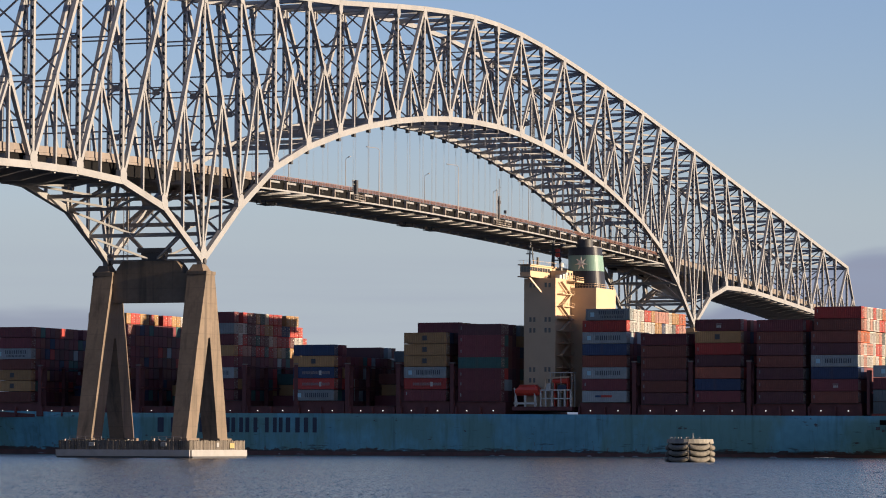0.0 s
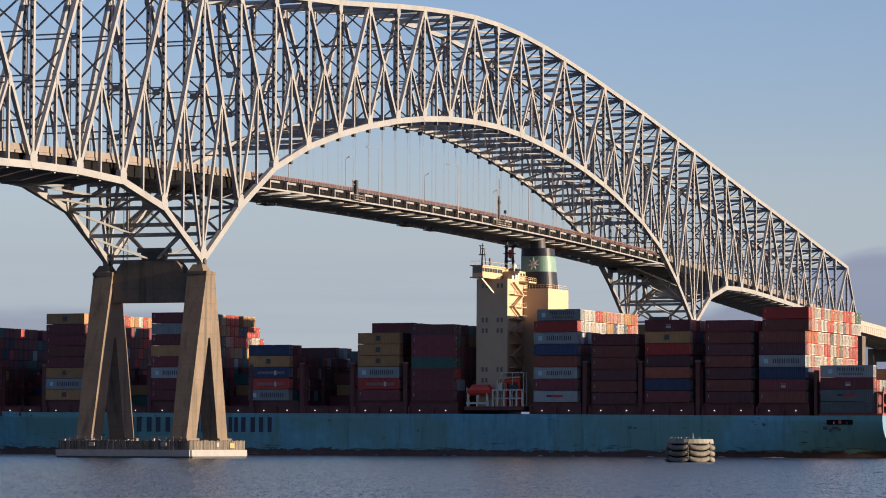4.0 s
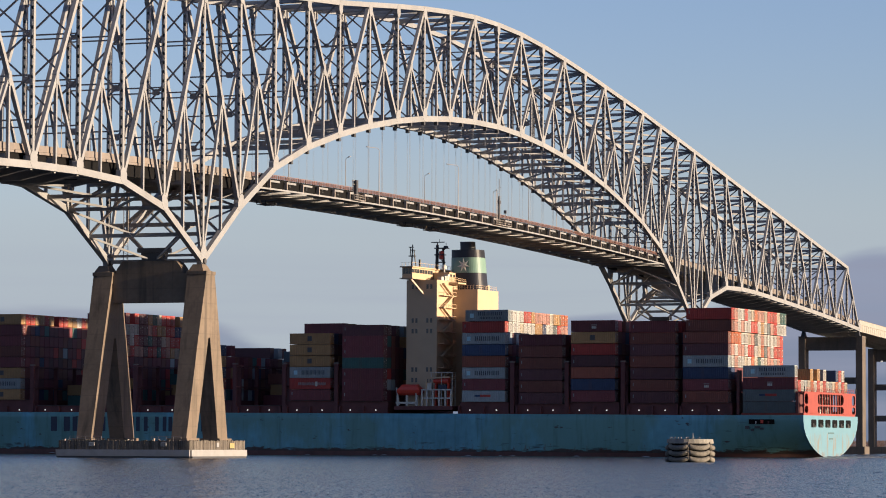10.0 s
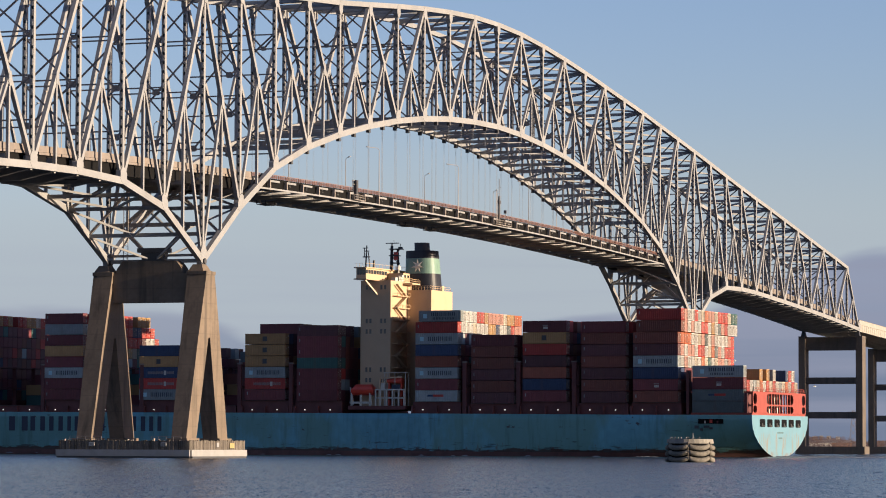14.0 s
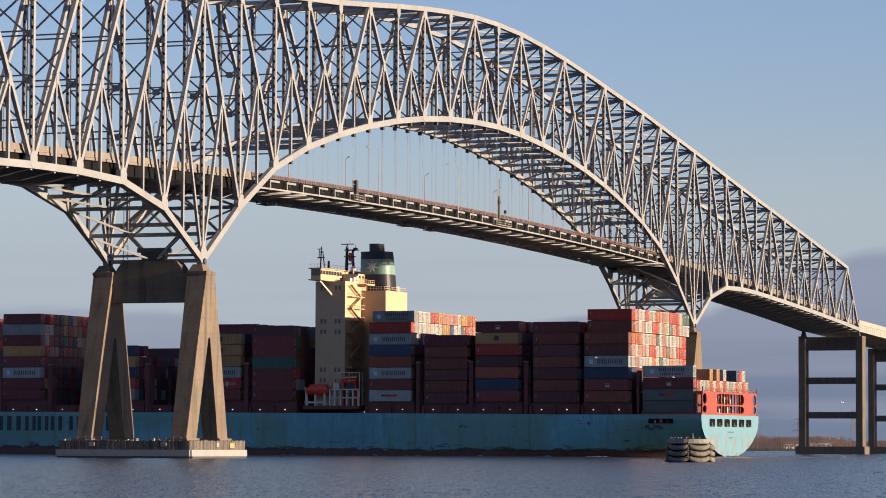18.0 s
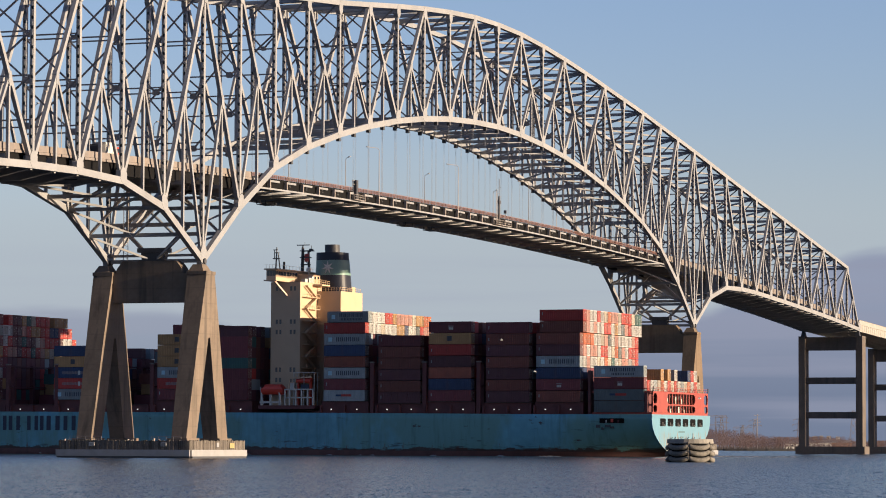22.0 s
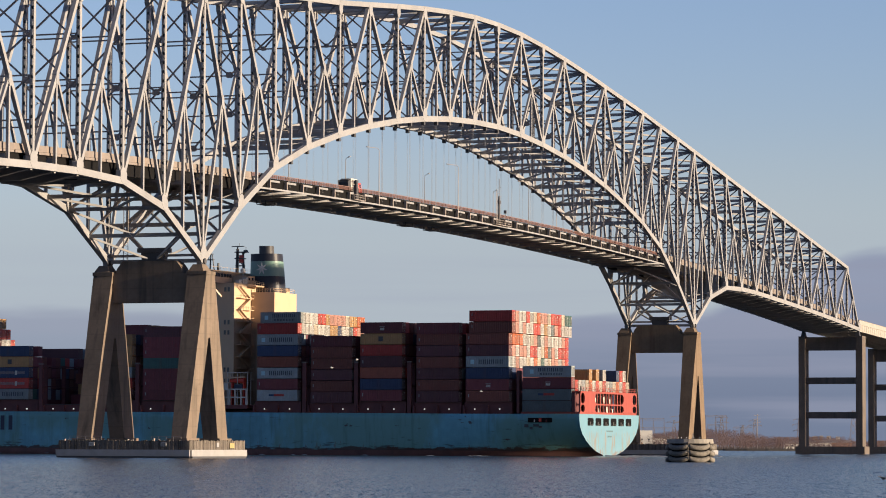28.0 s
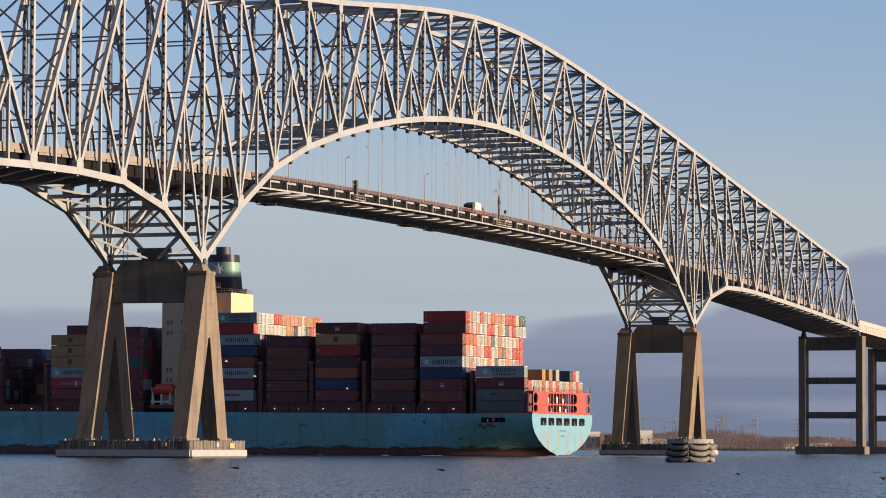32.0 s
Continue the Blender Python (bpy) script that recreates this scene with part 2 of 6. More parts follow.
# ---------------------------------------------------------------- water
def river():
    """One sheet to the horizon: small wind waves over the middle reach, coarse and flat further out."""
    def axis(lo, hi, step, wide, far):
        mid = list(np.arange(lo, hi + step / 2, step))
        outer = list(np.arange(mid[-1] + 4, wide + 2, 4.0))
        return np.array(list(np.linspace(far[0], lo, 7)[:-1]) + mid + outer + list(np.linspace(outer[-1], far[1], 7)[1:]))

    xs, ys = axis(-470, 400, 0.95, 1600, (-4700, 4700)), axis(-260, 190, 0.95, 760, (-4700, 4700))
    X, Y = np.meshgrid(xs, ys, indexing="ij")
    inside = np.clip(np.minimum(np.minimum(X + 470, 400 - X), np.minimum(Y + 260, 190 - Y)) / 25, 0, 1)
    beyond = np.clip(np.minimum(np.minimum(X + 470, 1600 - X), np.minimum(Y + 260, 760 - Y)) / 25, 0, 1) * (1 - inside)
    rng = np.random.RandomState(5)
    Z = np.zeros_like(X)
    # short wind waves near by, a longer chop further out
    for lengths, count, slope, where in (((2.0, 2.6), 26, 0.0024, inside), ((9.0, 8.0), 16, 0.0034, beyond)):
        for k in range(count):
            L = lengths[0] + lengths[1] * rng.rand() ** 1.5
            a = 2.3 + rng.randn() * 0.55
            ph = rng.rand() * 6.28
            Z += where * slope * L * np.sin((X * math.cos(a) + Y * math.sin(a)) * 2 * math.pi / L + ph + 0.9 * np.sin(X * 0.021 * (k % 3 + 1) + Y * 0.027))
    nx, ny = X.shape
    co = np.stack([X, Y, Z], -1).reshape(-1, 3)
    i, j = np.meshgrid(np.arange(nx - 1), np.arange(ny - 1), indexing="ij")
    q = np.stack([i * ny + j, (i + 1) * ny + j, (i + 1) * ny + j + 1, i * ny + j + 1], -1).reshape(-1, 4)
    me = bpy.data.meshes.new("water")
    me.vertices.add(len(co))
    me.vertices.foreach_set("co", co.ravel())
    me.loops.add(q.size)
    me.loops.foreach_set("vertex_index", q.ravel())
    me.polygons.add(len(q))
    me.polygons.foreach_set("loop_start", np.arange(0, q.size, 4))
    me.polygons.foreach_set("use_smooth", np.ones(len(q), bool))
    me.update(calc_edges=True)
    me.materials.append(M_WATER)
    return tagged(new("water", me), "grey-blue rippled tidal river water", "water", kind="structure")


river()

# ---------------------------------------------------------------- bridge layout
PANEL = 18.288
W = 20.97
# small departures of the panel points from even spacing, from the fourth panel before the first pier to the far end
SHIFT = [0.0, 0.3, 0.6, 1.0, 1.3, 1.3, 1.4, 1.3, 1.3, 1.2, 0.8, 0.3, -0.2, -0.7, -1.2, -1.5, -1.7, -1.8, -1.8, -1.8, -1.8, -1.7, -1.7, -1.6, -1.5, -1.2, -0.9, -0.6, -0.2, 0.2, 0.6, 0.9, 1.25, 1.6, 1.9, 2.2, 2.4]
TOPS = [68.3, 70.6, 72.8, 75.1, 77.4, 79.6, 81.9, 84.0, 86.3, 88.6, 91.0, 93.3, 95.5, 97.7, 99.9, 101.8, 103.7, 105.6, 107.3, 108.7, 109.7, 110.0]
ARCH = [39.85, 52.0, 61.7, 67.7, 72.1, 75.7, 78.6, 80.8, 82.4, 83.4, 83.8]


def node_x(i):
    k = min(max(i, -4.0), 32.0) + 4
    a = int(min(k, 35))
    return i * PANEL + SHIFT[a] * (1 - (k - a)) + SHIFT[a + 1] * (k - a)


def rail_z(x):
    """Top of the bridge railing."""
    return 61.9 - 7.5e-5 * (x - 183) ** 2


def half(i):
    return i if i <= 10 else 20 - i


def top_z(i):
    k = half(i) + 11
    a = int(min(k, 20))
    return TOPS[a] * (1 - (k - a)) + TOPS[a + 1] * (k - a) + (1.7 if i < 2 else 1.1 if i == 2 else 0.4 if i == 3 else 0)


def low_node(i):
    k = half(i)
    if k >= 0:
        return ARCH[int(k)]
    if k == -1:
        return 49.3
    if k == -2:
        return 53.1
    if k == -3:
        return 53.5
    return rail_z(node_x(20 - k)) - (3.85 + (k + 4) * 0.08) if k > -12 else 46.4


def low_z(i):
    a = math.floor(i)
    return low_node(a) if a == i else low_node(a) * (a + 1 - i) + low_node(a + 1) * (i - a)


def top(i, y):
    return Vector((node_x(i), y, top_z(i)))


def low(i, y):
    return Vector((node_x(i), y, low_z(i)))


DIAGONALS = [(0, 1), (1, 2), (2, 3), (3, 4), (20, 19), (19, 18), (18, 17), (17, 16), (0, -1), (-1, -2), (-2, -3), (-3, -4), (20, 21), (21, 22), (22, 23), (23, 24)]
for apex in (5, 7, 9, 11, 13, 15, -5, -7, -9, -11, 25, 27, 29, 31):
    DIAGONALS += [(apex, apex - 1), (apex, apex + 1)]


def plate(c, rx, rz, y, t, tilt=0.0):
    """An eight-sided gusset plate in the truss plane."""
    vs = []
    for yy in (y - t, y + t):
        for k in range(8):
            a = math.pi / 8 + k * math.pi / 4
            vs.append((c.x + rx * math.cos(a), yy, c.z + rz * math.sin(a) + tilt * rx * math.cos(a)))
    return vs, [tuple(range(8)), tuple(range(15, 7, -1))] + [(k, 8 + k, 8 + (k + 1) % 8, (k + 1) % 8) for k in range(8)]


def laced_post(p, q):
    """Two side plates joined by batten plates, with open gaps between the battens."""
    parts = []
    wx, wy = 0.80, 0.60
    for s in (-1, 1):
        parts.append(box_vf(p.x - wx / 2, p.x + wx / 2, p.y + s * wy / 2 - 0.09, p.y + s * wy / 2 + 0.09, p.z, q.z))
    n = max(2, int((q.z - p.z) / 1.75))
    step = (q.z - p.z) / n
    for k in range(n):
        parts.append(box_vf(p.x - 0.49, p.x - 0.39, p.y - wy / 2 + 0.09, p.y + wy / 2 - 0.09, p.z + k * step, p.z + k * step + step * 0.66))
    parts.append(box_vf(p.x + 0.39, p.x + 0.49, p.y - wy / 2 + 0.09, p.y + wy / 2 - 0.09, p.z, q.z))
    return join_vf(parts)


def build_bridge():
    br = thing("truss_bridge", "pale grey painted steel arched through-truss bridge over the river", "bridge")
    for y in (0.0, W):
        for i in range(-11, 31):
            bar("top_chord", top(i, y), top(i + 1, y), 1.0, 1.15, M_STEEL, br)
        for k in range(-24, 64):
            a, b = low(k / 2, y), low((k + 1) / 2, y)
            bar("bottom_chord", a, b, 1.0, 1.35, M_STEEL, br)
        for i in range(-11, 32):
            piece("post", *laced_post(low(i, y), top(i, y)), M_STEEL, br)
        for a, b in DIAGONALS:
            p, q = top(a, y), low(b, y)
            end_post = b in (-12, 32)
            bar("diagonal", p, q, 0.78, 0.95 if end_post else 0.85, M_STEEL, br)
            m = (p + q) / 2
            foot = low((a + b) / 2, y)
            bar("sub_post", m, foot, 0.55, 0.55, M_STEEL, br)
            bar("sub_diagonal", m, low(a, y), 0.55, 0.6, M_STEEL, br)
            piece("gusset", *plate(m - Vector((0, 0, 0.5)), 0.62, 1.5, y, 0.44), M_STEEL, br)
        for i in range(-11, 32):
            piece("gusset", *plate(top(i, y) - Vector((0, 0, 1.1)), 1.15, 1.7, y, 0.53), M_STEEL, br)
        for i in range(-12, 33):
            c = low(i, y)
            sl = (low_z(min(i + 1, 32)) - low_z(max(i - 1, -12))) / (2 * PANEL)
            big = 2.6 if i in (0, 20) else 1.7
            piece("gusset", *plate(c + Vector((0, 0, 1.0)), 1.5, big, y, 0.53, 0 if i in (0, 20) else sl), M_STEEL, br)
    for i in range(-11, 32):
        a, b = top(i, 0), top(i, W)
        # top laterals
        bar("top_strut", a - Vector((0, 0, 0.35)), b - Vector((0, 0, 0.35)), 0.7, 0.8, M_STEEL, br)
        if i < 31:
            mid = (top(i, 0) + top(i + 1, W)) / 2
            bar("lateral_brace", top(i, 0), top(i + 1, W), 0.5, 0.5, M_STEEL, br)
            bar("lateral_brace", top(i, W), mid, 0.5, 0.5, M_STEEL, br)
            bar("lateral_brace", mid, top(i + 1, 0), 0.5, 0.5, M_STEEL, br)
        # sway frames between the two trusses
        x = node_x(i)
        floor = max(low_z(i) + 0.5, rail_z(x) + 4.4 if low_z(i) < rail_z(x) + 4 else 0)
        h = top_z(i) - floor
        n = max(1, round(h / 9.6))
        for k in range(n):
            z0, z1 = floor + h * k / n, floor + h * (k + 1) / n
            bar("sway_strut", (x, 0, z0), (x, W, z0), 0.26, 0.28, M_STEEL_GREY, br)
            # a V of braces from the posts down to a plate at the middle of the strut
            c = W / 2
            for yb in (0.3, W - 0.3):
                bar("sway_brace", (x, c, z0), (x, yb, z1), 0.27, 0.32, M_STEEL_GREY, br)
            ring = ((0.6, 0.16), (0.6, -0.2), (0.35, -0.34), (-0.35, -0.34), (-0.6, -0.2), (-0.6, 0.16), (-0.42, 0.6), (0.42, 0.6))
            g = 1.0 if k == n - 1 and n > 1 else 1.35
            vs = [(x + d, c + p * g, z0 + q * g) for d in (-0.14, 0.14) for p, q in ring]
            piece("sway_gusset", vs, [tuple(range(8)), tuple(range(15, 7, -1))] + [(q, 8 + q, 8 + (q + 1) % 8, (q + 1) % 8) for q in range(8)], M_STEEL_GREY, br)
    # bottom laterals
    for k in range(-24, 65):
        i = k / 2
        zl, x = low_z(i), node_x(i)
        if zl > rail_z(x) + 6 or zl < rail_z(x) - 3.0:
            bar("bottom_strut", low(i, 0), low(i, W), 0.7, 0.75, M_STEEL, br)
        # half-panel bracing that meets at the middle of the struts, under the deck where it hangs
        if k == 64:
            continue
        a, b = [Vector((node_x(j), 0, low_z(j) - (0.0 if zl < rail_z(x) - 5 or zl > rail_z(x) + 6 else 0.75))) for j in (i, i + 0.5)]
        if 3 <= k < 37 and zl > rail_z(x) - 5:
            ends = [(Vector((p.x, 0, rail_z(p.x) - 3.58)), Vector((q.x, 0, rail_z(q.x) - 3.58))) for p, q in ((a, b),)]
        else:
            ends = []
        if zl > rail_z(x) + 6 or zl < rail_z(x) - 3.0:
            ends.append((a, b))
        for p, q in ends:
            tip, wide = (q, p) if k < 0 else (p, q)
            inset = 2.4 if len(ends) > 1 and p is not a else 0.0
            for y in (inset, W - inset):
                bar("bottom_lateral", tip + Vector((0, W / 2, 0)), wide + Vector((0, y, 0)), 0.3 if inset else 0.36, 0.34 if inset else 0.42, M_STEEL, br)
    # floor beams with tapered ends under the outer spans
    for k in [*range(-24, -5), *range(43, 64)]:
        x, zc = node_x(k / 2), low_z(k / 2) - 0.72
        line = [(0.6, zc), (7.0, zc - 1.3), (W - 7.0, zc - 1.3), (W - 0.6, zc)]
        roof = rail_z(x) - 2.1
        vs = [(x + d, p, q) for d in (-0.08, 0.08) for p, q in line + [(W - 0.6, roof), (0.6, roof)]]
        web = piece("floor_beam_web", vs, [tuple(range(6)), tuple(range(11, 5, -1))] + [(q, 6 + q, 6 + (q + 1) % 6, (q + 1) % 6) for q in range(6)], M_STEEL, br)
        for j in range(3):
            (p, q), (p2, q2) = line[j], line[j + 1]
            bar("floor_beam_flange", (x, p, q - 0.06), (x, p2, q2 - 0.06), 0.85, 0.1, M_STEEL, web)
    # portal bracing under the deck over the main piers
    for c in (0, 20):
        for s in (-1, 1):
            for i in (c + s * 0.5, c + s):
                x, zb = node_x(i), low_z(i)
                zt = rail_z(x) - 4.2
                if zt - zb > 3:
                    for y in (0, W):
                        bar("tower_brace", (x, y, zb), (x, W / 2, zt), 0.5, 0.5, M_STEEL_GREY, br)
                    bar("tower_strut", (x, 0, zt), (x, W, zt), 0.5, 0.8, M_STEEL_GREY, br)
        x = node_x(c)
        for d in (-1, 1):
            bar("tower_brace", (x, W / 2 + d * 2.4, 42.0), (x, W / 2 + d * 7.6, 47.0), 0.6, 0.7, M_STEEL_GREY, br)
            bar("tower_brace", (x, W / 2 + d * 6.6, 47.4), (x, W / 2 + d * 1.2, 51.6), 0.6, 0.7, M_STEEL_GREY, br)
            bar("tower_brace", (x, W / 2 + d * 1.6, 51.8), (x, W / 2 + d * 9.6, 56.6), 0.55, 0.6, M_STEEL_GREY, br)
        bar("tower_strut", (x, 0, 47.3), (x, W, 47.3), 0.6, 0.8, M_STEEL_GREY, br)
        bar("tower_strut", (x, 0, 52.6), (x, W, 52.6), 0.5, 0.6, M_STEEL_GREY, br)
        hub = [(-3.2, 52.9), (-2.4, 51.0), (2.4, 51.0), (3.2, 52.9)]
        piece("tower_gusset", [(x + d, W / 2 + p, q) for d in (-0.35, 0.35) for p, q in hub], [(0, 1, 2, 3), (7, 6, 5, 4)] + [(q, 4 + q, 4 + (q + 1) % 4, (q + 1) % 4) for q in range(4)], M_STEEL_GREY, br)
        bar("tower_strut", (x, 0, 41.0), (x, W, 41.0), 0.4, 0.5, M_STEEL_GREY, br)
        piece("centre_block", *join_vf([bar_vf((x, W / 2, 39.8), (x, W / 2, 41.6), 4.7, 2.2, (1, 0, 0), 4.9, 2.4), box_vf(x - 1.5, x + 1.5, W / 2 - 3.2, W / 2 + 3.2, 41.6, 42.5), box_vf(x - 1.3, x + 1.3, W / 2 - 2.9, W / 2 + 2.9, 39.7, 40.1)]), M_DARK, br)
        for y in (0, W):
            piece("bearing", *join_vf([bar_vf((x, y, 37.6), (x, y, 39.4), 3.0, 2.4, (0, 1, 0), 1.4, 1.2), tube_vf((x, y - 0.9, 39.7), (x, y + 0.9, 39.7), 0.6)]), M_DARK, br)
    # hangers of the suspended deck
    for k in range(5, 36):
        i = k / 2
        x = node_x(i)
        zl = low_z(i)
        if zl > rail_z(x) + 2:
            for y in (0, W):
                piece("hanger", *join_vf([tube_vf((x - 0.25, y, rail_z(x) - 2.5), (x - 0.25, y, zl), 0.021, 5), tube_vf((x + 0.25, y, rail_z(x) - 2.5), (x + 0.25, y, zl), 0.021, 5)]), M_STEEL, br)
                piece("hanger_socket", *box_vf(x - 0.45, x + 0.45, y - 0.4, y + 0.4, zl - 1.5, zl - 0.55), M_DARK, br)
    # deck: slab, stringers, floor beams, edge girder, parapet and rail, one length a half panel
    for k in range(-24, 64):
        xa, xb = node_x(k / 2), node_x((k + 1) / 2)
        za, zb = rail_z(xa), rail_z(xb)
        hung = 3 <= k < 37
        bar("deck_slab", (xa, W / 2, za - 1.75), (xb, W / 2, zb - 1.75), 15.8, 0.5, M_SLAB, br)
        bar("road_surface", (xa, W / 2, za - 1.46), (xb, W / 2, zb - 1.46), 15.7, 0.08, M_ASPHALT, br)
        bar("floor_beam", (xa, 2.2, za - 2.8), (xa, W - 2.2, za - 2.8), 0.35, 1.3, M_STEEL, br)
        bar("floor_beam_flange", (xa, 2.4, za - 3.55), (xa, W - 2.4, za - 3.55), 0.7, 0.42, M_FLANGE, br)
        if k % 2 == 0:
            xc = node_x(k / 2 + 1)
            for n in range(5):
                y = 3.2 + n * (W - 6.4) / 4
                bar("stringer", (xa, y, za - 2.35), (xc, y, rail_z(xc) - 2.35), 0.35, 0.6, M_STEEL, br)
        for y, s in ((1.3, -1), (W - 1.3, 1)):
            if not hung:
                bar("parapet", (xa + 0.06, y, za - 0.62), (xb - 0.06, y, zb - 0.62), 0.4, 1.2, M_PARAPET, br)
                for f0, f1 in ((0.02, 0.48), (0.53, 0.98)):
                    bar("kerb", (xa + (xb - xa) * f0, y + s * 0.1, za + (zb - za) * f0 - 1.5), (xa + (xb - xa) * f1, y + s * 0.1, za + (zb - za) * f1 - 1.5), 0.4, 0.46, M_PARAPET, br)
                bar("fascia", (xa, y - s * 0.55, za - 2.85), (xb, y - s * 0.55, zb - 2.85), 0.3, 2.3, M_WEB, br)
                continue
            rails = [bar_vf((xa, y, za - h), (xb, y, zb - h), 0.14, t) for h, t in ((0.3, 0.14), (0.52, 0.14), (0.72, 0.12))]
            for n in range(9):
                f = (n + 0.5) / 9
                x, z = xa + (xb - xa) * f, za + (zb - za) * f
                rails.append(box_vf(x - 0.08, x + 0.08, y - 0.07, y + 0.07, z - 0.85, z - 0.05))
            piece("railing", *join_vf(rails), M_RAIL, br)
            bar("handrail", (xa, y, za - 0.04), (xb, y, zb - 0.04), 0.2, 0.14, M_HANDRAIL, br)
            f0, f1 = 0.04, 0.60
            bar("kerb", (xa + (xb - xa) * f0, y + s * 0.18, za + (zb - za) * f0 - 1.42), (xa + (xb - xa) * f1, y + s * 0.18, za + (zb - za) * f1 - 1.42), 0.4, 0.42, M_STEEL, br)
            # dark panel in place of the shade in the kerb recess
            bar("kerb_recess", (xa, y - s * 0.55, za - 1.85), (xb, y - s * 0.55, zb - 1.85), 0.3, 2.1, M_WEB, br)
            dz, dep = (3.15, 0.36) if s < 0 else (3.32, 0.86)
            bar("edge_girder", (xa, y + s * 0.5, za - dz), (xb, y + s * 0.5, zb - dz), 0.3, dep, M_STEEL, br)
            box("bracket", xa - 0.2, xa + 0.2, min(y, y + s * 0.6), max(y, y + s * 0.6), za - 3.4, za - 1.2, M_STEEL_GREY, br)
    return br


build_bridge()


# ---------------------------------------------------------------- piers
def leg_vf(y0b, y1b, y0t, y1t, xb, xt, z0, z1):
    """A leaning leg: x extent xb at the foot and xt at the head."""
    vs = [(xb[0], y0b, z0), (xb[1], y0b, z0), (xb[1], y1b, z0), (xb[0], y1b, z0), (xt[0], y0t, z1), (xt[1], y0t, z1), (xt[1], y1t, z1), (xt[0], y1t, z1)]
    return vs, list(QUADS)


def main_pier(x, concrete):
    p = thing("bridge_pier", "weathered concrete bridge pier with splayed legs and timber fender", "bridge pier", (x, 0, 0), "main bridge piers")
    for y in (0.0, W):
        for s in (-1, 1):
            box("plinth", min(s * 10.9, s * 4.9), max(s * 10.9, s * 4.9), y - 2.5, y + 1.8, 3.2, 3.95, concrete, p)
            piece("leg", *leg_vf(y - 1.95, y + 1.3, y - 2.25, y + 1.6, sorted((s * 10.2, s * 5.4)), sorted((s * 5.25, s * 0.4)), 3.0, 24.2), concrete, p)
        piece("leg_head", *leg_vf(y - 2.25, y + 1.6, y - 2.45, y + 1.8, (-5.25, 5.25), (-2.0, 2.0), 24.2, 37.0), concrete, p)
        piece("leg_cap", *box_vf(-2.25, 2.25, y - 2.55, y + 1.9, 36.9, 37.6), concrete, p)
        v, f = bar_vf((0, y, 37.6), (0, y, 39.0), 4.0, 3.4, (0, 1, 0), 2.2, 2.0)
        piece("pedestal", v, f, concrete, p)
    piece("cross_beam", *box_vf(-1.7, 1.7, 1.6, W - 1.6, 31.4, 37.2), concrete, p)
    c = W / 2
    prof = [(c - 7.6, 37.2), (c - 7.2, 38.3), (c - 6.0, 39.8), (c + 6.0, 39.8), (c + 7.2, 38.3), (c + 7.6, 37.2)]
    vs = [(sx, y, z) for sx in (-1.6, 1.6) for y, z in prof]
    n = len(prof)
    fs = [tuple(range(n - 1, -1, -1)), tuple(range(n, 2 * n))] + [(k, (k + 1) % n, n + (k + 1) % n, n + k) for k in range(n)]
    piece("centre_pedestal", vs, fs, concrete, p)
    # footing and fender ring
    a, b, e = 4.2, 13.3, 3.5
    box("footing", -b + 0.7, b - 0.7, -a + 0.7, W + e - 0.7, -1.0, 3.2, concrete, p)
    rng = random.Random(int(x) + 5)
    sides = [((-b, -a), (b, -a), (0, -1)), ((b, W + e), (-b, W + e), (0, 1)), ((-b, W + e), (-b, -a), (-1, 0)), ((b, -a), (b, W + e), (1, 0))]
    for (xa, ya), (xb, yb), (nx, ny) in sides:
        L = math.hypot(xb - xa, yb - ya)
        n = int(L / 0.42)
        if nx == -1 or ny == -1:
            for k in range(n):
                f = (k + 0.5) / n
                cx, cy = xa + (xb - xa) * f, ya + (yb - ya) * f
                w = L / n * 0.44
                t = 0.12 + rng.random() * 0.09
                hx, hy = (w, t) if nx == 0 else (t, w)
                box("fender_plank", cx - hx, cx + hx, cy - hy, cy + hy, 0.9, 3.35 + rng.random() * 0.25, M_TIMBER, p)
        dx, dy = (L / 2 + 0.25, 0.3) if nx == 0 else (0.3, L / 2 + 0.25)
        cx, cy = (xa + xb) / 2 + nx * 0.3, (ya + yb) / 2 + ny * 0.3
        box("fender_beam", cx - dx, cx + dx, cy - dy, cy + dy, 0.35, 1.65, M_WALE, p)
        box("fender_pile", cx - dx + 0.4, cx + dx - 0.4, cy - dy - 0.02, cy + dy - 0.02, -1.0, 0.35, M_DARK, p)
    for sx, sy in ((-b, 1.3), (-b, W - 3.9)):
        box("sign_plate", sx - 0.32, sx - 0.22, sy - 0.6, sy + 0.6, 2.35, 3.1, M_SIGNWHITE, p, "small white warning sign")
        for z in (2.52, 2.72, 2.92):
            box("lettering_bar", sx - 0.34, sx - 0.32, sy - 0.45, sy + 0.45, z - 0.05, z + 0.05, M_DARK, p)
    box("sign_plate", 5.6, 7.8, -a - 0.32, -a - 0.22, 2.0, 3.0, M_SIGN, p, "small yellow warning sign")
    box("sign_plate", -0.9, 0.2, -a - 0.32, -a - 0.22, 2.2, 3.1, M_WALE, p, "small white warning sign")
    for k in range(7):
        sx = -b + 0.6 + rng.random() * 2
        sy = -a + 1 + rng.random() * (W + 2 * a - 2)
        piece("bollard", *tube_vf((sx, sy, 3.2), (sx, sy, 3.6 + rng.random() * 0.35), 0.2, 8), M_STEEL_GREY, p)
    rail = []
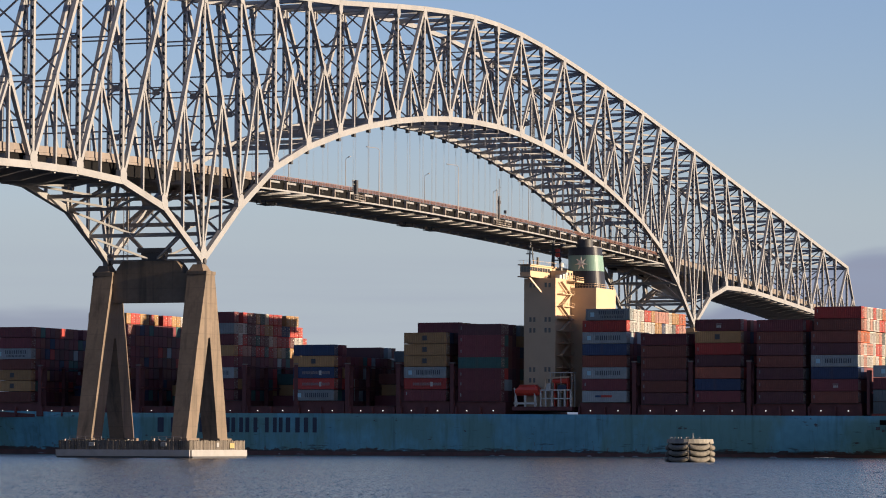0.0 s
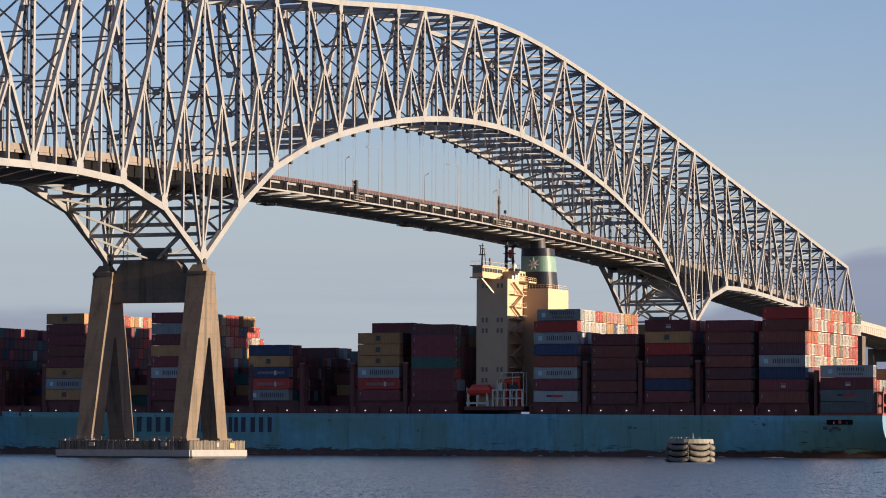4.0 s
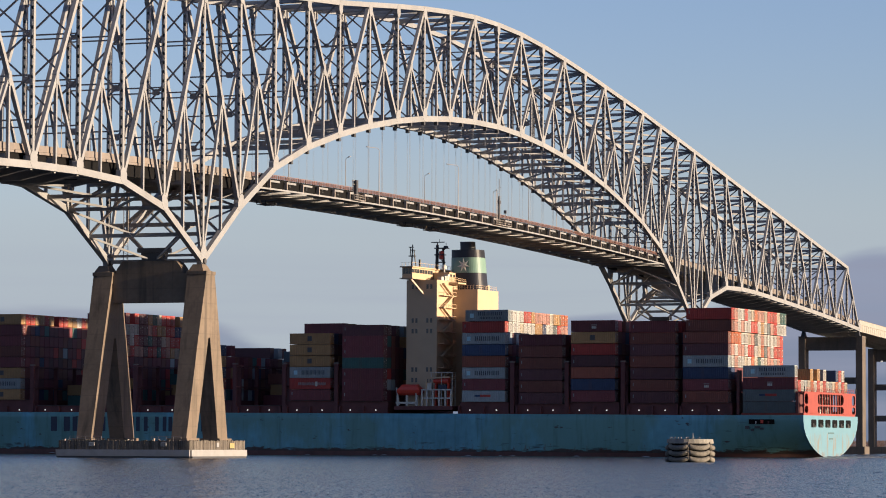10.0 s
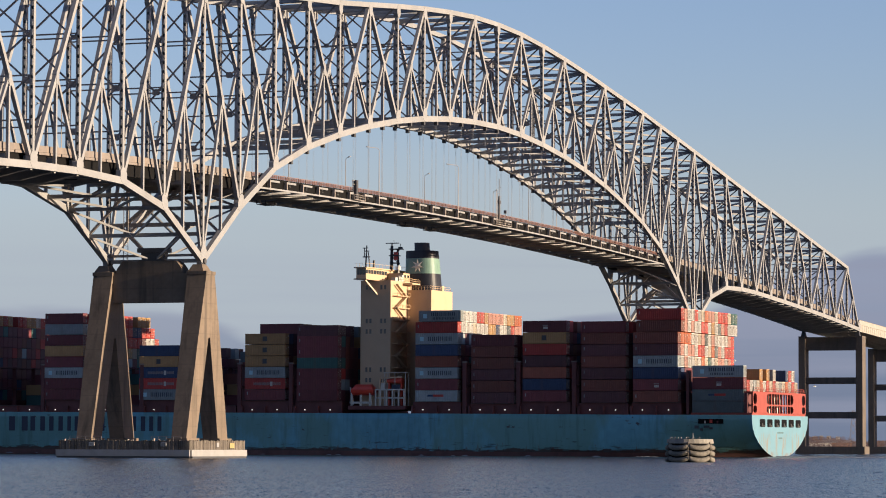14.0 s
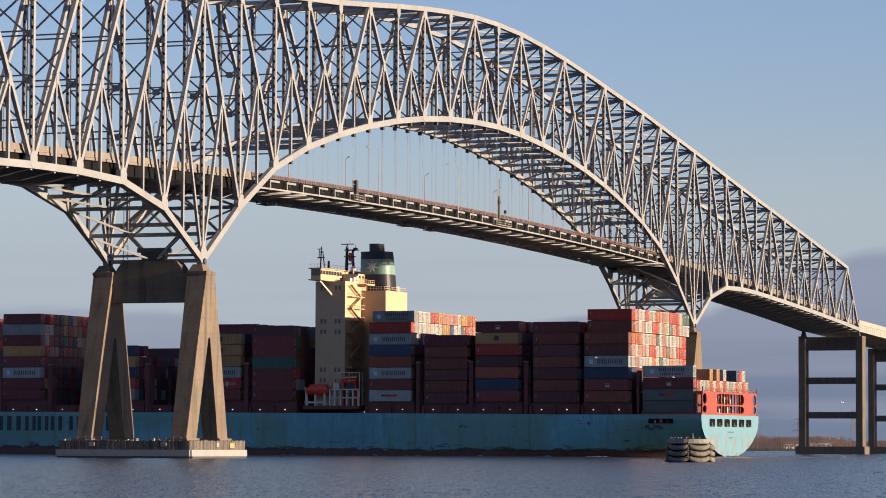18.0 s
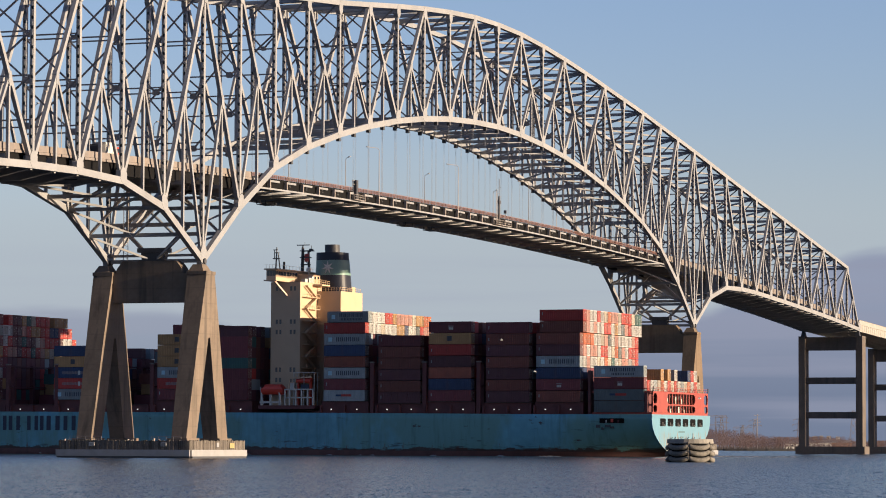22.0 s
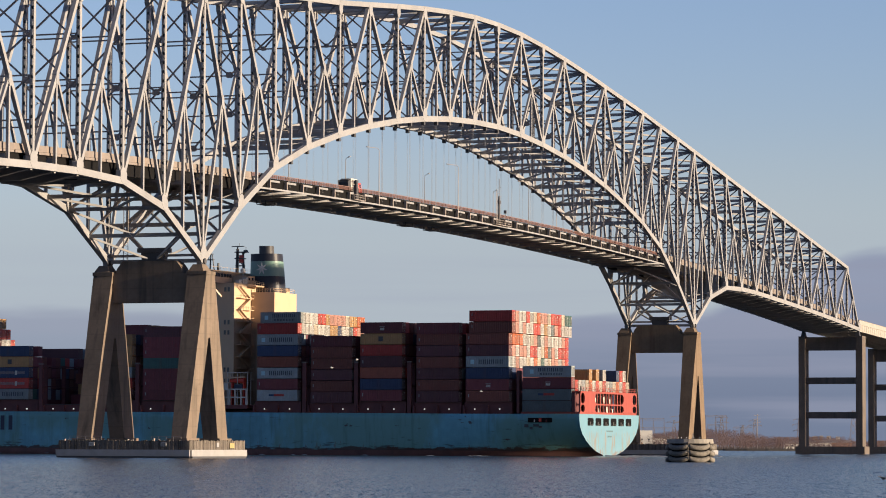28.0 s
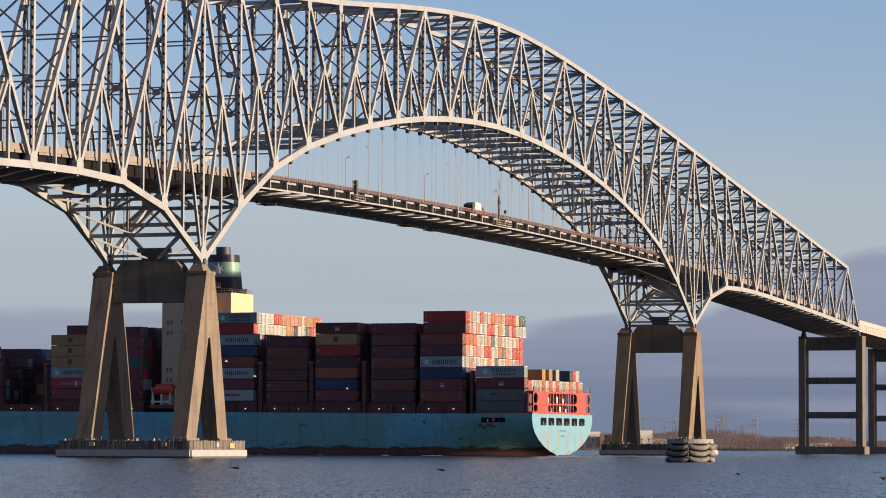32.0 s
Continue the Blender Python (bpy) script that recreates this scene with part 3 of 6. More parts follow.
    for ya, yb in ((-1.5, 5.0), (W - 5.0, W + 2.0)):
        rail += [bar_vf((-11.5, ya, 4.3), (-11.5, yb, 4.3), 0.08, 0.08), bar_vf((-11.5, ya, 3.8), (-11.5, yb, 3.8), 0.06, 0.06)]
        rail += [bar_vf((-11.5, ya + (yb - ya) * q / 4, 3.2), (-11.5, ya + (yb - ya) * q / 4, 4.3), 0.07, 0.07) for q in range(5)]
    piece("guard_rail", *join_vf(rail), M_STEEL_GREY, p)
    return p


M_GIRDER = material("pale_girder_paint", (0.275, 0.255, 0.23), 0.6, var=0.12, streak=0.2, stain=(0.2, 0.15, 0.1))
M_SIGNWHITE = material("white_sign", (0.36, 0.35, 0.34), 0.6, var=0.1)
M_SIGN = material("yellow_sign", (0.30, 0.23, 0.10), 0.6, var=0.15)
main_pier(node_x(0) - 0.9, M_CONC)
main_pier(node_x(20) - 2.6, M_CONC_RUSTY)


def portal_pier(x, ztop, y0, y1, wide, deep, struts, foot):
    p = thing("portal_pier", "grey concrete portal pier with two columns and cross struts", "bridge pier", (x, 0, 0), "approach piers")
    for y in (y0, y1):
        box("column", -deep / 2, deep / 2, y - wide / 2, y + wide / 2, 2.0, ztop, M_CONC_GREY, p)
    box("cap_beam", -deep / 2 + 0.5, deep / 2 - 0.5, y0 + wide / 2, y1 - wide / 2, ztop - 5.2, ztop - 0.3, M_CONC_GREY, p)
    for z in struts:
        box("strut", -deep / 2 + 0.8, deep / 2 - 0.8, y0 + wide / 2, y1 - wide / 2, z - 1.2, z + 1.2, M_CONC_GREY, p)
    if foot:
        box("footing", -deep / 2 - 1.2, deep / 2 + 1.2, y0 - wide / 2 - 1.0, y1 + wide / 2 + 1.0, -1.5, 3.0, M_CONC_GREY, p)
    return p


XC = node_x(32)
pc = portal_pier(XC + 1.0, 43.9, -0.6, 21.1, 2.5, 5.6, (27.4, 14.6), True)
for y in (0.2, W - 0.2):
    piece("bearing", *join_vf([bar_vf((-1.0, y, 43.9), (-1.0, y, 45.9), 2.2, 1.8, (0, 1, 0), 1.1, 0.9)]), M_DARK, pc)
portal_pier(XC + 114.0, 42.6, -0.4, 20.6, 2.4, 5.0, (27.0, 14.4), True)


def approach():
    a = thing("approach_viaduct", "concrete-edged plate girder approach road behind the truss bridge", "bridge")
    rng = random.Random(3)
    for k in range(12):
        xa, xb = XC + 2.5 + k * 14, XC + 2.5 + (k + 1) * 14
        za, zb = 50.0 - 0.026 * (xa - XC), 50.0 - 0.026 * (xb - XC)
        bar("deck_slab", (xa, W / 2, za - 1.9), (xb, W / 2, zb - 1.9), 19.0, 0.5, M_ASPHALT, a)
        for y in (0.4, W - 0.4):
            bar("parapet", (xa, y, za - 0.8), (xb, y, zb - 0.8), 0.4, 1.6, M_GIRDER, a)
            bar("coping", (xa, y, za + 0.06), (xb, y, zb + 0.06), 0.5, 0.12, M_PARAPET, a)
            bar("girder", (xa, y + (1 if y < 5 else -1) * 0.1, za - 2.9), (xb, y + (1 if y < 5 else -1) * 0.1, zb - 2.9), 0.3, 2.6, M_GIRDER, a)
            for n in range(4):
                x = xa + (n + 0.5) * 3.5
                z = 50.0 - 0.026 * (x - XC)
                box("stiffener", x - 0.06, x + 0.06, y - 0.13, y + 0.3, z - 4.0, z - 1.2, M_GIRDER, a)
        for y in (6.5, 10.5, 14.5):
            bar("girder", (xa, y, za - 3.0), (xb, y, zb - 3.0), 0.4, 2.2, M_STEEL_GREY, a)
    return a


approach()


# ---------------------------------------------------------------- mooring dolphin
M_CAPSTONE = material("dolphin_cap_concrete", (0.20, 0.185, 0.165), 0.9, var=0.4, scale=0.8, fine=4, bump=0.3, streak=0.4, stain=(0.07, 0.06, 0.055))


def dolphin():
    m = material("worn_rubber_fender", (0.125, 0.113, 0.098), 0.85, var=0.5, scale=1.0, fine=4, bump=0.5, streak=0.6, stain=(0.27, 0.245, 0.205))
    d = thing("mooring_dolphin", "round concrete mooring dolphin hung with three rows of worn fenders", "dolphin", (-66.3, -121.7, 0))
    rng = random.Random(8)
    # core coloured black as the shade between the fender rows
    piece("core", *tube_vf((0, 0, -1), (0, 0, 3.3), 3.55, 28), M_BLACK, d)
    piece("cap", *tube_vf((0, 0, 3.15), (0, 0, 3.9), 4.0, 28, 3.85), M_CAPSTONE, d)
    # three rows of long sagging fenders, six to a row
    for row in range(3):
        z0 = 2.72 - row * 1.02
        for s in range(6):
            a0 = radians(s * 60 + 12)
            ring = []
            for k in range(11):
                f = k / 10
                a = a0 + radians(58) * f
                sag = 0.34 * (1 - (2 * f - 1) ** 2)
                ring.append((a, z0 - sag, 3.75 + 0.14 * math.sin(math.pi * f)))
            vs, fs = [], []
            for a, z, r in ring:
                for q in range(8):
                    b = 2 * math.pi * q / 8
                    rr = r + 0.36 * math.cos(b)
                    vs.append((rr * math.cos(a), rr * math.sin(a), z + 0.42 * math.sin(b)))
            for k in range(10):
                for q in range(8):
                    fs.append((k * 8 + q, (k + 1) * 8 + q, (k + 1) * 8 + (q + 1) % 8, k * 8 + (q + 1) % 8))
            fs += [tuple(range(8)), tuple(range(87, 79, -1))]
            piece("fender", vs, fs, m, d, smooth=True)
    for s in range(6):
        a = radians(s * 60 + 11)
        piece("chain", *tube_vf((4.1 * math.cos(a), 4.1 * math.sin(a), 0.5), (4.0 * math.cos(a), 4.0 * math.sin(a), 3.4), 0.07, 6), M_TIMBER, d)
    piece("post", *tube_vf((0.3, -0.4, 3.9), (0.3, -0.4, 4.9), 0.07, 6), M_WALE, d)
    for k in range(14):
        a, r = rng.random() * 6.28, 2.2 + rng.random() * 1.2
        c = Vector((r * math.cos(a), r * math.sin(a), 3.9))
        v, f = join_vf([tube_vf(c + Vector((-0.14, 0, 0.14)), c + Vector((0.16, 0, 0.2)), 0.1, 6, 0.06), tube_vf(c + Vector((0.14, 0, 0.2)), c + Vector((0.2, 0, 0.36)), 0.05, 5, 0.05), tube_vf(c, c + Vector((0, 0, 0.14)), 0.02, 4)])
        g = piece("gull", v, f, M_WALE if k % 3 else M_DARK)
        g.location = d.location
        tagged(g, "small resting gull on the dolphin top", "bird", "gulls on the dolphin")
    return d


dolphin()

# ---------------------------------------------------------------- container ship
SHIP_MID = (220.709, -57.374)


def ship_pose(t):
    """Under way, drawing slowly clear of the bridge; 16 s is the middle of the run."""
    d = t - 16.0
    return pose(SHIP_MID[0] + 0.526545 * d + 0.002919 * d * d, SHIP_MID[1] + 3.456489 * d + 0.000333 * d * d, -0.23 + 0.024 * d, 0.1, 0, math.degrees(-0.07855 + 0.00091 * d + 0.000027 * d * d))


SHIP_TIMES = [float(t) for t in range(0, 33, 4)]


M_HULL = material("blue_hull_paint", (0.112, 0.312, 0.395), 0.5, var=0.3, scale=0.045, fine=0.5, streak=0.3, stain=(0.045, 0.10, 0.105), spec=0.3)
M_TRANSOM = material("pale_blue_transom", (0.110, 0.215, 0.275), 0.5, var=0.12, scale=0.3, spec=0.3)
M_BOOT = material("boot_topping", (0.10, 0.045, 0.04), 0.7, var=0.35, scale=0.3, streak=0.3, stain=(0.04, 0.03, 0.03))
M_DECKRED = material("deck_oxide", (0.096, 0.030, 0.031), 0.7, var=0.3, scale=0.4)
M_ORANGE = material("orange_deckhouse", (0.228, 0.046, 0.036), 0.55, var=0.12, scale=0.6, streak=0.2, stain=(0.4, 0.1, 0.06))
M_CREAM = material("cream_superstructure", (0.43, 0.308, 0.205), 0.5, var=0.08, scale=0.3, streak=0.12, stain=(0.4, 0.28, 0.16), spec=0.3)
M_WHITE = material("white_paint", (0.42, 0.41, 0.38), 0.5, var=0.1)
M_GLASS = material("dark_window", (0.03, 0.035, 0.045), 0.08, var=0.1, spec=0.6)
M_FUNNEL = material("funnel_navy", (0.018, 0.02, 0.03), 0.45, var=0.2, spec=0.3)
M_BAND = material("funnel_green", (0.135, 0.22, 0.19), 0.5, var=0.12)
M_NAVY = material("navy_lettering", (0.018, 0.025, 0.05), 0.6, var=0.1)
M_MARKBLUE = material("faded_name_mark", (0.07, 0.12, 0.135), 0.6, var=0.3, scale=2.0)
M_GLOW = material("lit_deck_lamp", (0.8, 0.8, 0.75), 0.4, var=0.02)
M_GLOW.node_tree.nodes["Principled BSDF"].inputs["Emission Color"].default_value = (1.0, 0.95, 0.85, 1)
M_GLOW.node_tree.nodes["Principled BSDF"].inputs["Emission Strength"].default_value = 0.35
M_LIFEBOAT = material("lifeboat_red", (0.50, 0.05, 0.03), 0.4, var=0.1)


def add_wear(m, layers):
    """Worn patches over the paint: size of the patches, limits of the noise, colour, strength, and the heights where they fade."""
    nt = m.node_tree
    b = nt.nodes["Principled BSDF"]
    src = b.inputs["Base Color"].links[0].from_socket
    tc = nt.nodes.new("ShaderNodeTexCoord")
    sep = nt.nodes.new("ShaderNodeSeparateXYZ")
    nt.links.new(tc.outputs["Object"], sep.inputs[0])
    for scale, limits, colour, power, fade in layers:
        mp = nt.nodes.new("ShaderNodeMapping")
        mp.inputs["Scale"].default_value = scale
        nt.links.new(tc.outputs["Object"], mp.inputs["Vector"])
        no = nt.nodes.new("ShaderNodeTexNoise")
        no.inputs["Scale"].default_value, no.inputs["Detail"].default_value, no.inputs["Roughness"].default_value = 1.0, 8.0, 0.6
        nt.links.new(mp.outputs[0], no.inputs["Vector"])
        fac = no.outputs["Fac"]
        if fade:
            zr = nt.nodes.new("ShaderNodeMapRange")
            zr.inputs[1].default_value, zr.inputs[2].default_value, zr.inputs[3].default_value, zr.inputs[4].default_value = fade[0], fade[1], -0.16, fade[2]
            nt.links.new(sep.outputs["Z"], zr.inputs[0])
            ad = nt.nodes.new("ShaderNodeMath")
            nt.links.new(fac, ad.inputs[0])
            nt.links.new(zr.outputs[0], ad.inputs[1])
            fac = ad.outputs[0]
        r = nt.nodes.new("ShaderNodeMapRange")
        r.inputs[1].default_value, r.inputs[2].default_value, r.inputs[4].default_value = *limits, power
        nt.links.new(fac, r.inputs[0])
        mx = nt.nodes.new("ShaderNodeMix")
        mx.data_type = "RGBA"
        mx.inputs[7].default_value = (*colour, 1)
        nt.links.new(r.outputs[0], mx.inputs[0])
        nt.links.new(src, mx.inputs[6])
        src = mx.outputs[2]
    nt.links.new(src, b.inputs["Base Color"])


add_wear(M_HULL, [
    ((0.05, 0.045, 0.02), (0.45, 0.53), (0.098, 0.215, 0.195), 0.8, None),
    ((0.3, 0.55, 0.06), (0.53, 0.68), (0.06, 0.12, 0.11), 0.5, None),
    ((0.3, 0.16, 1.3), (0.49, 0.57), (0.035, 0.034, 0.034), 0.75, (3.9, 1.2, 0.06)),
    ((0.3, 0.9, 0.35), (0.56, 0.64), (0.11, 0.045, 0.025), 0.6, (5.0, 1.2, 0.04)),
    ((0.3, 0.25, 0.6), (0.50, 0.55), (0.05, 0.025, 0.02), 0.9, (2.6, 1.5, 0.16))])
add_wear(M_TRANSOM, [
    ((0.9, 0.3, 0.14), (0.54, 0.66), (0.19, 0.12, 0.07), 0.75, (9.0, 6.0, 0.02)),
    ((0.4, 0.3, 0.5), (0.55, 0.66), (0.16, 0.085, 0.05), 0.7, (4.0, 0.5, 0.06))])
ship = thing("container_ship", "large laden container ship with a blue hull under way", "ship")
ship.matrix_world = ship_pose(0)


def hull():
    # stations: distance from the transom, deck height, half breadth at the deck and at eight levels down to below the water
    levels = (1.0, 0.86, 0.7, 0.54, 0.38, 0.24, 0.12, 0.04, -0.12)
    stern = (22.0, 21.95, 21.4, 19.9, 17.3, 14.0, 10.0, 5.6, 0.6)
    full = (21.4,) * 9
    quarter = (21.6, 21.6, 21.5, 21.2, 20.6, 19.6, 18.2, 16.8, 15.0)
    bow = (20.6, 19.6, 18.2, 16.6, 15.2, 14.2, 13.4, 12.8, 12.4)
    fore = (10.5, 8.8, 7.0, 5.6, 4.6, 3.9, 3.4, 3.0, 2.8)
    st = [(0.0, 11.0, stern), (0.9, 11.0, stern), (7.0, 11.0, tuple(a * 0.55 + b * 0.45 for a, b in zip(stern, quarter))), (16.0, 11.0, quarter), (34.0, 11.0, tuple((a + 2 * b) / 3 for a, b in zip(quarter, full))), (60, 11.15, full), (100, 11.3, full), (170, 11.5, full), (245, 11.7, full), (278, 12.4, bow), (305, 15.4, fore), (319, 16.4, (0.3,) * 9)]
    rings = []
    for y, zd, br in st:
        side = [(b, zd * l) for b, l in zip(br, levels)]
        rings.append([(-x, y, z) for x, z in side] + [(x, y, z) for x, z in reversed(side)])
    n = len(rings[0])
    vs = [v for r in rings for v in r]
    fs, mi = [], []
    for a in range(len(rings) - 1):
        for k in range(n):
            q = (a * n + k, (a + 1) * n + k, (a + 1) * n + (k + 1) % n, a * n + (k + 1) % n)
            fs.append(q)
            low_band = k in (6, 7, 8, 9, 10)
            mi.append(2 if k == n - 1 else (1 if low_band else 0))
    fs.append(tuple(range(n - 1, -1, -1)))
    mi.append(3)
    ob = piece("hull", vs, fs, [M_HULL, M_BOOT, M_DECKRED, M_TRANSOM], ship)
    ob.data.polygons.foreach_set("material_index", mi)
    ob.data.polygons.foreach_set("use_smooth", [m in (0, 1) for m in mi])
    return ob


hull()
# mooring openings of the transom, flat black for their inner shade, with rounded corners and a pale fairlead in each
def rounded_vf(x, z, w, h, r, y0, y1):
    ring = []
    for sx, sz, a0 in ((1, 1, 0), (-1, 1, 90), (-1, -1, 180), (1, -1, 270)):
        for q in range(4):
            a = radians(a0 + q * 30)
            ring.append((x + sx * (w - r) + r * math.cos(a), z + sz * (h - r) + r * math.sin(a)))
    n = len(ring)
    vs = [(px, y, pz) for y in (y0, y1) for px, pz in ring]
    return vs, [tuple(range(n)), tuple(range(2 * n - 1, n - 1, -1))] + [(k, n + k, n + (k + 1) % n, (k + 1) % n) for k in range(n)]


for k in range(6):
    x = -14.0 + k * 5.6
    port = piece("mooring_port", *rounded_vf(x, 9.0, 2.05, 1.0, 0.45, -0.07, 0.3), M_BLACK, ship)
    piece("port_rim", *rounded_vf(x, 9.0, 2.25, 1.2, 0.55, -0.03, 0.3), M_TRANSOM, port)
    piece("fairlead", *tube_vf((x - 0.6, -0.16, 8.05), (x - 0.6, -0.16, 9.0), 0.2, 8), M_DARK, port)
    piece("fairlead", *tube_vf((x + 0.5, -0.16, 8.05), (x + 0.5, -0.16, 8.5), 0.2, 8), M_DARK, port)
# plain bars in place of the name under the ports
for wd, z in ((4.6, 6.6), (2.8, 5.2)):
    box("lettering_bar", -wd / 2, wd / 2, -0.05, 0.05, z - 0.2, z + 0.2, M_MARKBLUE, ship, "grey plain bar in place of lettering")
# side opening near the stern, a black box in place of its inner shade
box("side_opening", -21.95, -20.9, 7.7, 14.4, 8.75, 9.95, M_BLACK, ship)
box("fairlead", -22.05, -21.2, 10.6, 11.3, 8.95, 9.8, M_LIFEBOAT, ship)
box("fairlead", -22.05, -21.2, 12.4, 12.7, 8.85, 9.5, M_WHITE, ship)
box("fairlead", -22.05, -21.2, 9.0, 9.4, 8.85, 9.5, M_DECKRED, ship)
for y, z, w, h in ((14.9, 7.9, 0.5, 0.4), (12.2, 8.0, 0.7, 0.3), (11.0, 7.6, 0.4, 0.25), (13.6, 7.3, 0.3, 0.3)):
    box("hull_chock", -21.95, -21.2, y - w, y + w, z - h, z + h, M_DARK, ship)
# plain bars in place of the lettering on the side
for ya, yb in ((217.8, 211.6), (210.8, 206.0), (204.7, 200.2), (198.8, 195.3), (194.8, 191.2), (190.5, 186.8), (184.5, 180.9), (180.3, 179.2), (178.2, 173.9), (172.7, 168.8)):
    w = ya - yb
    for f0, f1 in ((0.0, 1.0),) if w < 2 else ((0.0, 0.31), (0.67, 0.98)):
        box("lettering_bar", -21.47, -21.38, ya + 1.9 - w * f1, ya + 1.9 - w * f0, 6.4, 10.4, M_NAVY, ship, "dark plain bar in place of lettering")
# dark coaming band with hatch covers between deck and containers
for a, b, bed in ((19.5, 33, 14.18), (34, 47.5, 14.08), (50, 64, 14.38), (65, 78.5, 13.88), (81, 95, 14.43), (116, 130, 14.63), (132, 146, 14.83), (148, 161, 13.5), (163, 176.5, 14.93), (178, 192, 13.5), (194, 208, 15.03), (210, 225, 13.5), (227, 242, 15.13), (244, 257, 13.5), (258.5, 273, 14.63)):
    box("hatch_cover", -20.6, 20.6, a, b, 10.4, bed - 0.1, M_DECKRED, ship)
    box("stack_bed", -20.9, 20.9, a + 0.4, b - 0.4, bed - 0.1, bed, M_DARK, ship)
    for y in (a, (a + b) / 2, b):
        box("coaming_stay", -21.3, -20.6, y - 0.25, y + 0.25, 10.6, 13.3, M_DECKRED, ship)
    for y in (a + 3.2, b - 3.2):
        box("deck_lamp", -21.35, -21.15, y - 0.13, y + 0.13, 12.1, 12.35, M_GLOW, ship)
# lashing bridges between the bays
for y in (48.8, 64.4, 79.8, 131.1, 146.8, 161.9, 177.2, 193.0, 209.0, 226.2, 242.8, 257.8):
    for x in (-21.0, -18.5, -8.5, 1.5, 11.5, 21.0):
        box("lashing_post", x - 0.3, x + 0.3, y - 0.55, y + 0.55, 10.6, 24.5, M_DECKRED, ship)
    for z in (18.5, 24.2):
        box("lashing_walkway", -21.2, 21.2, y - 0.5, y + 0.5, z - 0.15, z + 0.15, M_DECKRED, ship)
    piece("walkway_lamp", *box_vf(-21.3, -20.6, y - 0.7, y + 0.7, 24.6, 24.9), M_PARAPET, ship)


def superstructure():
    y0, y1 = 103.5, 112.4
    acc = box("accommodation", -17.0, 17.0, y0, y1, 12.5, 46.8, M_CREAM, ship)
    for z in (23.0, 20.2, 33.2, 36.0, 45.0):
        for y in (110.0, 105.7):
            for d in (-0.55, 0.55):
                box("window", -17.06, -16.95, y + d - 0.3, y + d + 0.3, z - 0.6, z + 0.6, M_GLASS, acc)
    # navigating bridge with wings and window band
    box("bridge_deck", -22.0, 22.0, y0 + 4.8, y1 - 0.3, 46.9, 47.2, M_CREAM, ship)
    house = box("wheelhouse", -21.0, 21.0, y0 + 5.4, y1 - 0.6, 47.2, 50.0, M_CREAM, ship)
    box("wheelhouse_roof", -21.5, 21.5, y0 + 5.0, y1 - 0.1, 50.0, 50.3, M_CREAM, house)
    for k in range(3):
        y = y0 + 5.95 + k * 0.86
        box("window", -21.06, -20.95, y - 0.38, y + 0.38, 48.25, 49.75, M_GLASS, house)
    for k in range(26):
        x = -20.6 + k * 1.65
        if abs(x) > 8.2:
            box("window", x - 0.68, x + 0.68, y0 + 5.34, y0 + 5.44, 48.6, 49.6, M_GLASS, house)
    # stairs down the aft face
    for k in range(9):
        z = 17.0 + k * 3.2
        box("landing", -15.8, -8.0, y0 - 1.5, y0, z, z + 0.18, M_CREAM, acc)
        xa, xb = (-15.0, -9.2) if k % 2 else (-9.2, -15.0)
        piece("stair", *bar_vf((xa, y0 - 0.9, z + 0.2), (xb, y0 - 0.9, z + 3.2), 0.8, 0.3), M_CREAM, acc)
        rails = [bar_vf((-15.8, y0 - 1.5, z + 1.1), (-8.0, y0 - 1.5, z + 1.1), 0.07, 0.07)] + [bar_vf((-15.8 + q * 1.56, y0 - 1.5, z), (-15.8 + q * 1.56, y0 - 1.5, z + 1.1), 0.07, 0.07) for q in range(6)]
        piece("stair_rail", *join_vf(rails), M_CREAM, acc)
    box("aft_deckhouse", -8.0, 8.0, y0 + 0.6, y0 + 5.2, 46.8, 49.2, M_CREAM, ship)
    for k in range(8):
        x = -6.9 + k * 1.9
        box("window", x - 0.5, x + 0.5, y0 + 0.54, y0 + 0.64, 47.9, 48.7, M_GLASS, house)
    box("wing_platform", -9.5, -4.5, y0 - 2.8, y0 + 0.5, 46.0, 46.4, M_CREAM, ship)
    piece("wing_brace", *bar_vf((-20.6, y1 - 3.0, 46.9), (-17.0, y1 - 5.0, 43.0), 0.35, 0.4), M_CREAM, ship)
    # clutter abaft the wheelhouse: platform rails, lockers, an aerial dome
    rail = [bar_vf((-11.0, y0 - 0.1, z), (11.0, y0 - 0.1, z), 0.07, 0.07) for z in (47.4, 47.9)] + [bar_vf((-11 + k * 1.57, y0 - 0.1, 46.8), (-11 + k * 1.57, y0 - 0.1, 47.9), 0.07, 0.07) for k in range(15)]
    rail += [bar_vf((-9.5, y0 - 2.7, z), (-4.5, y0 - 2.7, z), 0.07, 0.07) for z in (46.9, 47.4)] + [bar_vf((-9.5 + k * 1.25, y0 - 2.7, 46.4), (-9.5 + k * 1.25, y0 - 2.7, 47.4), 0.07, 0.07) for k in range(5)]
    piece("platform_rail", *join_vf(rail), M_CREAM, ship)
    for x, w, h in ((-10.2, 0.9, 1.3), (-8.6, 0.6, 1.8), (-12.6, 0.7, 1.0)):
        box("locker", x - w, x + w, y0 + 0.4, y0 + 1.6, 46.8, 46.8 + h, M_WHITE, ship)
    piece("aerial_dome", *join_vf([tube_vf((-6.0, y0 + 3, 49.2), (-6.0, y0 + 3, 50.2), 0.2, 8), tube_vf((-6.0, y0 + 3, 50.2), (-6.0, y0 + 3, 51.0), 0.7, 10, 0.65), tube_vf((-6.0, y0 + 3, 51.0), (-6.0, y0 + 3, 51.4), 0.65, 10, 0.25)]), M_WHITE, ship)
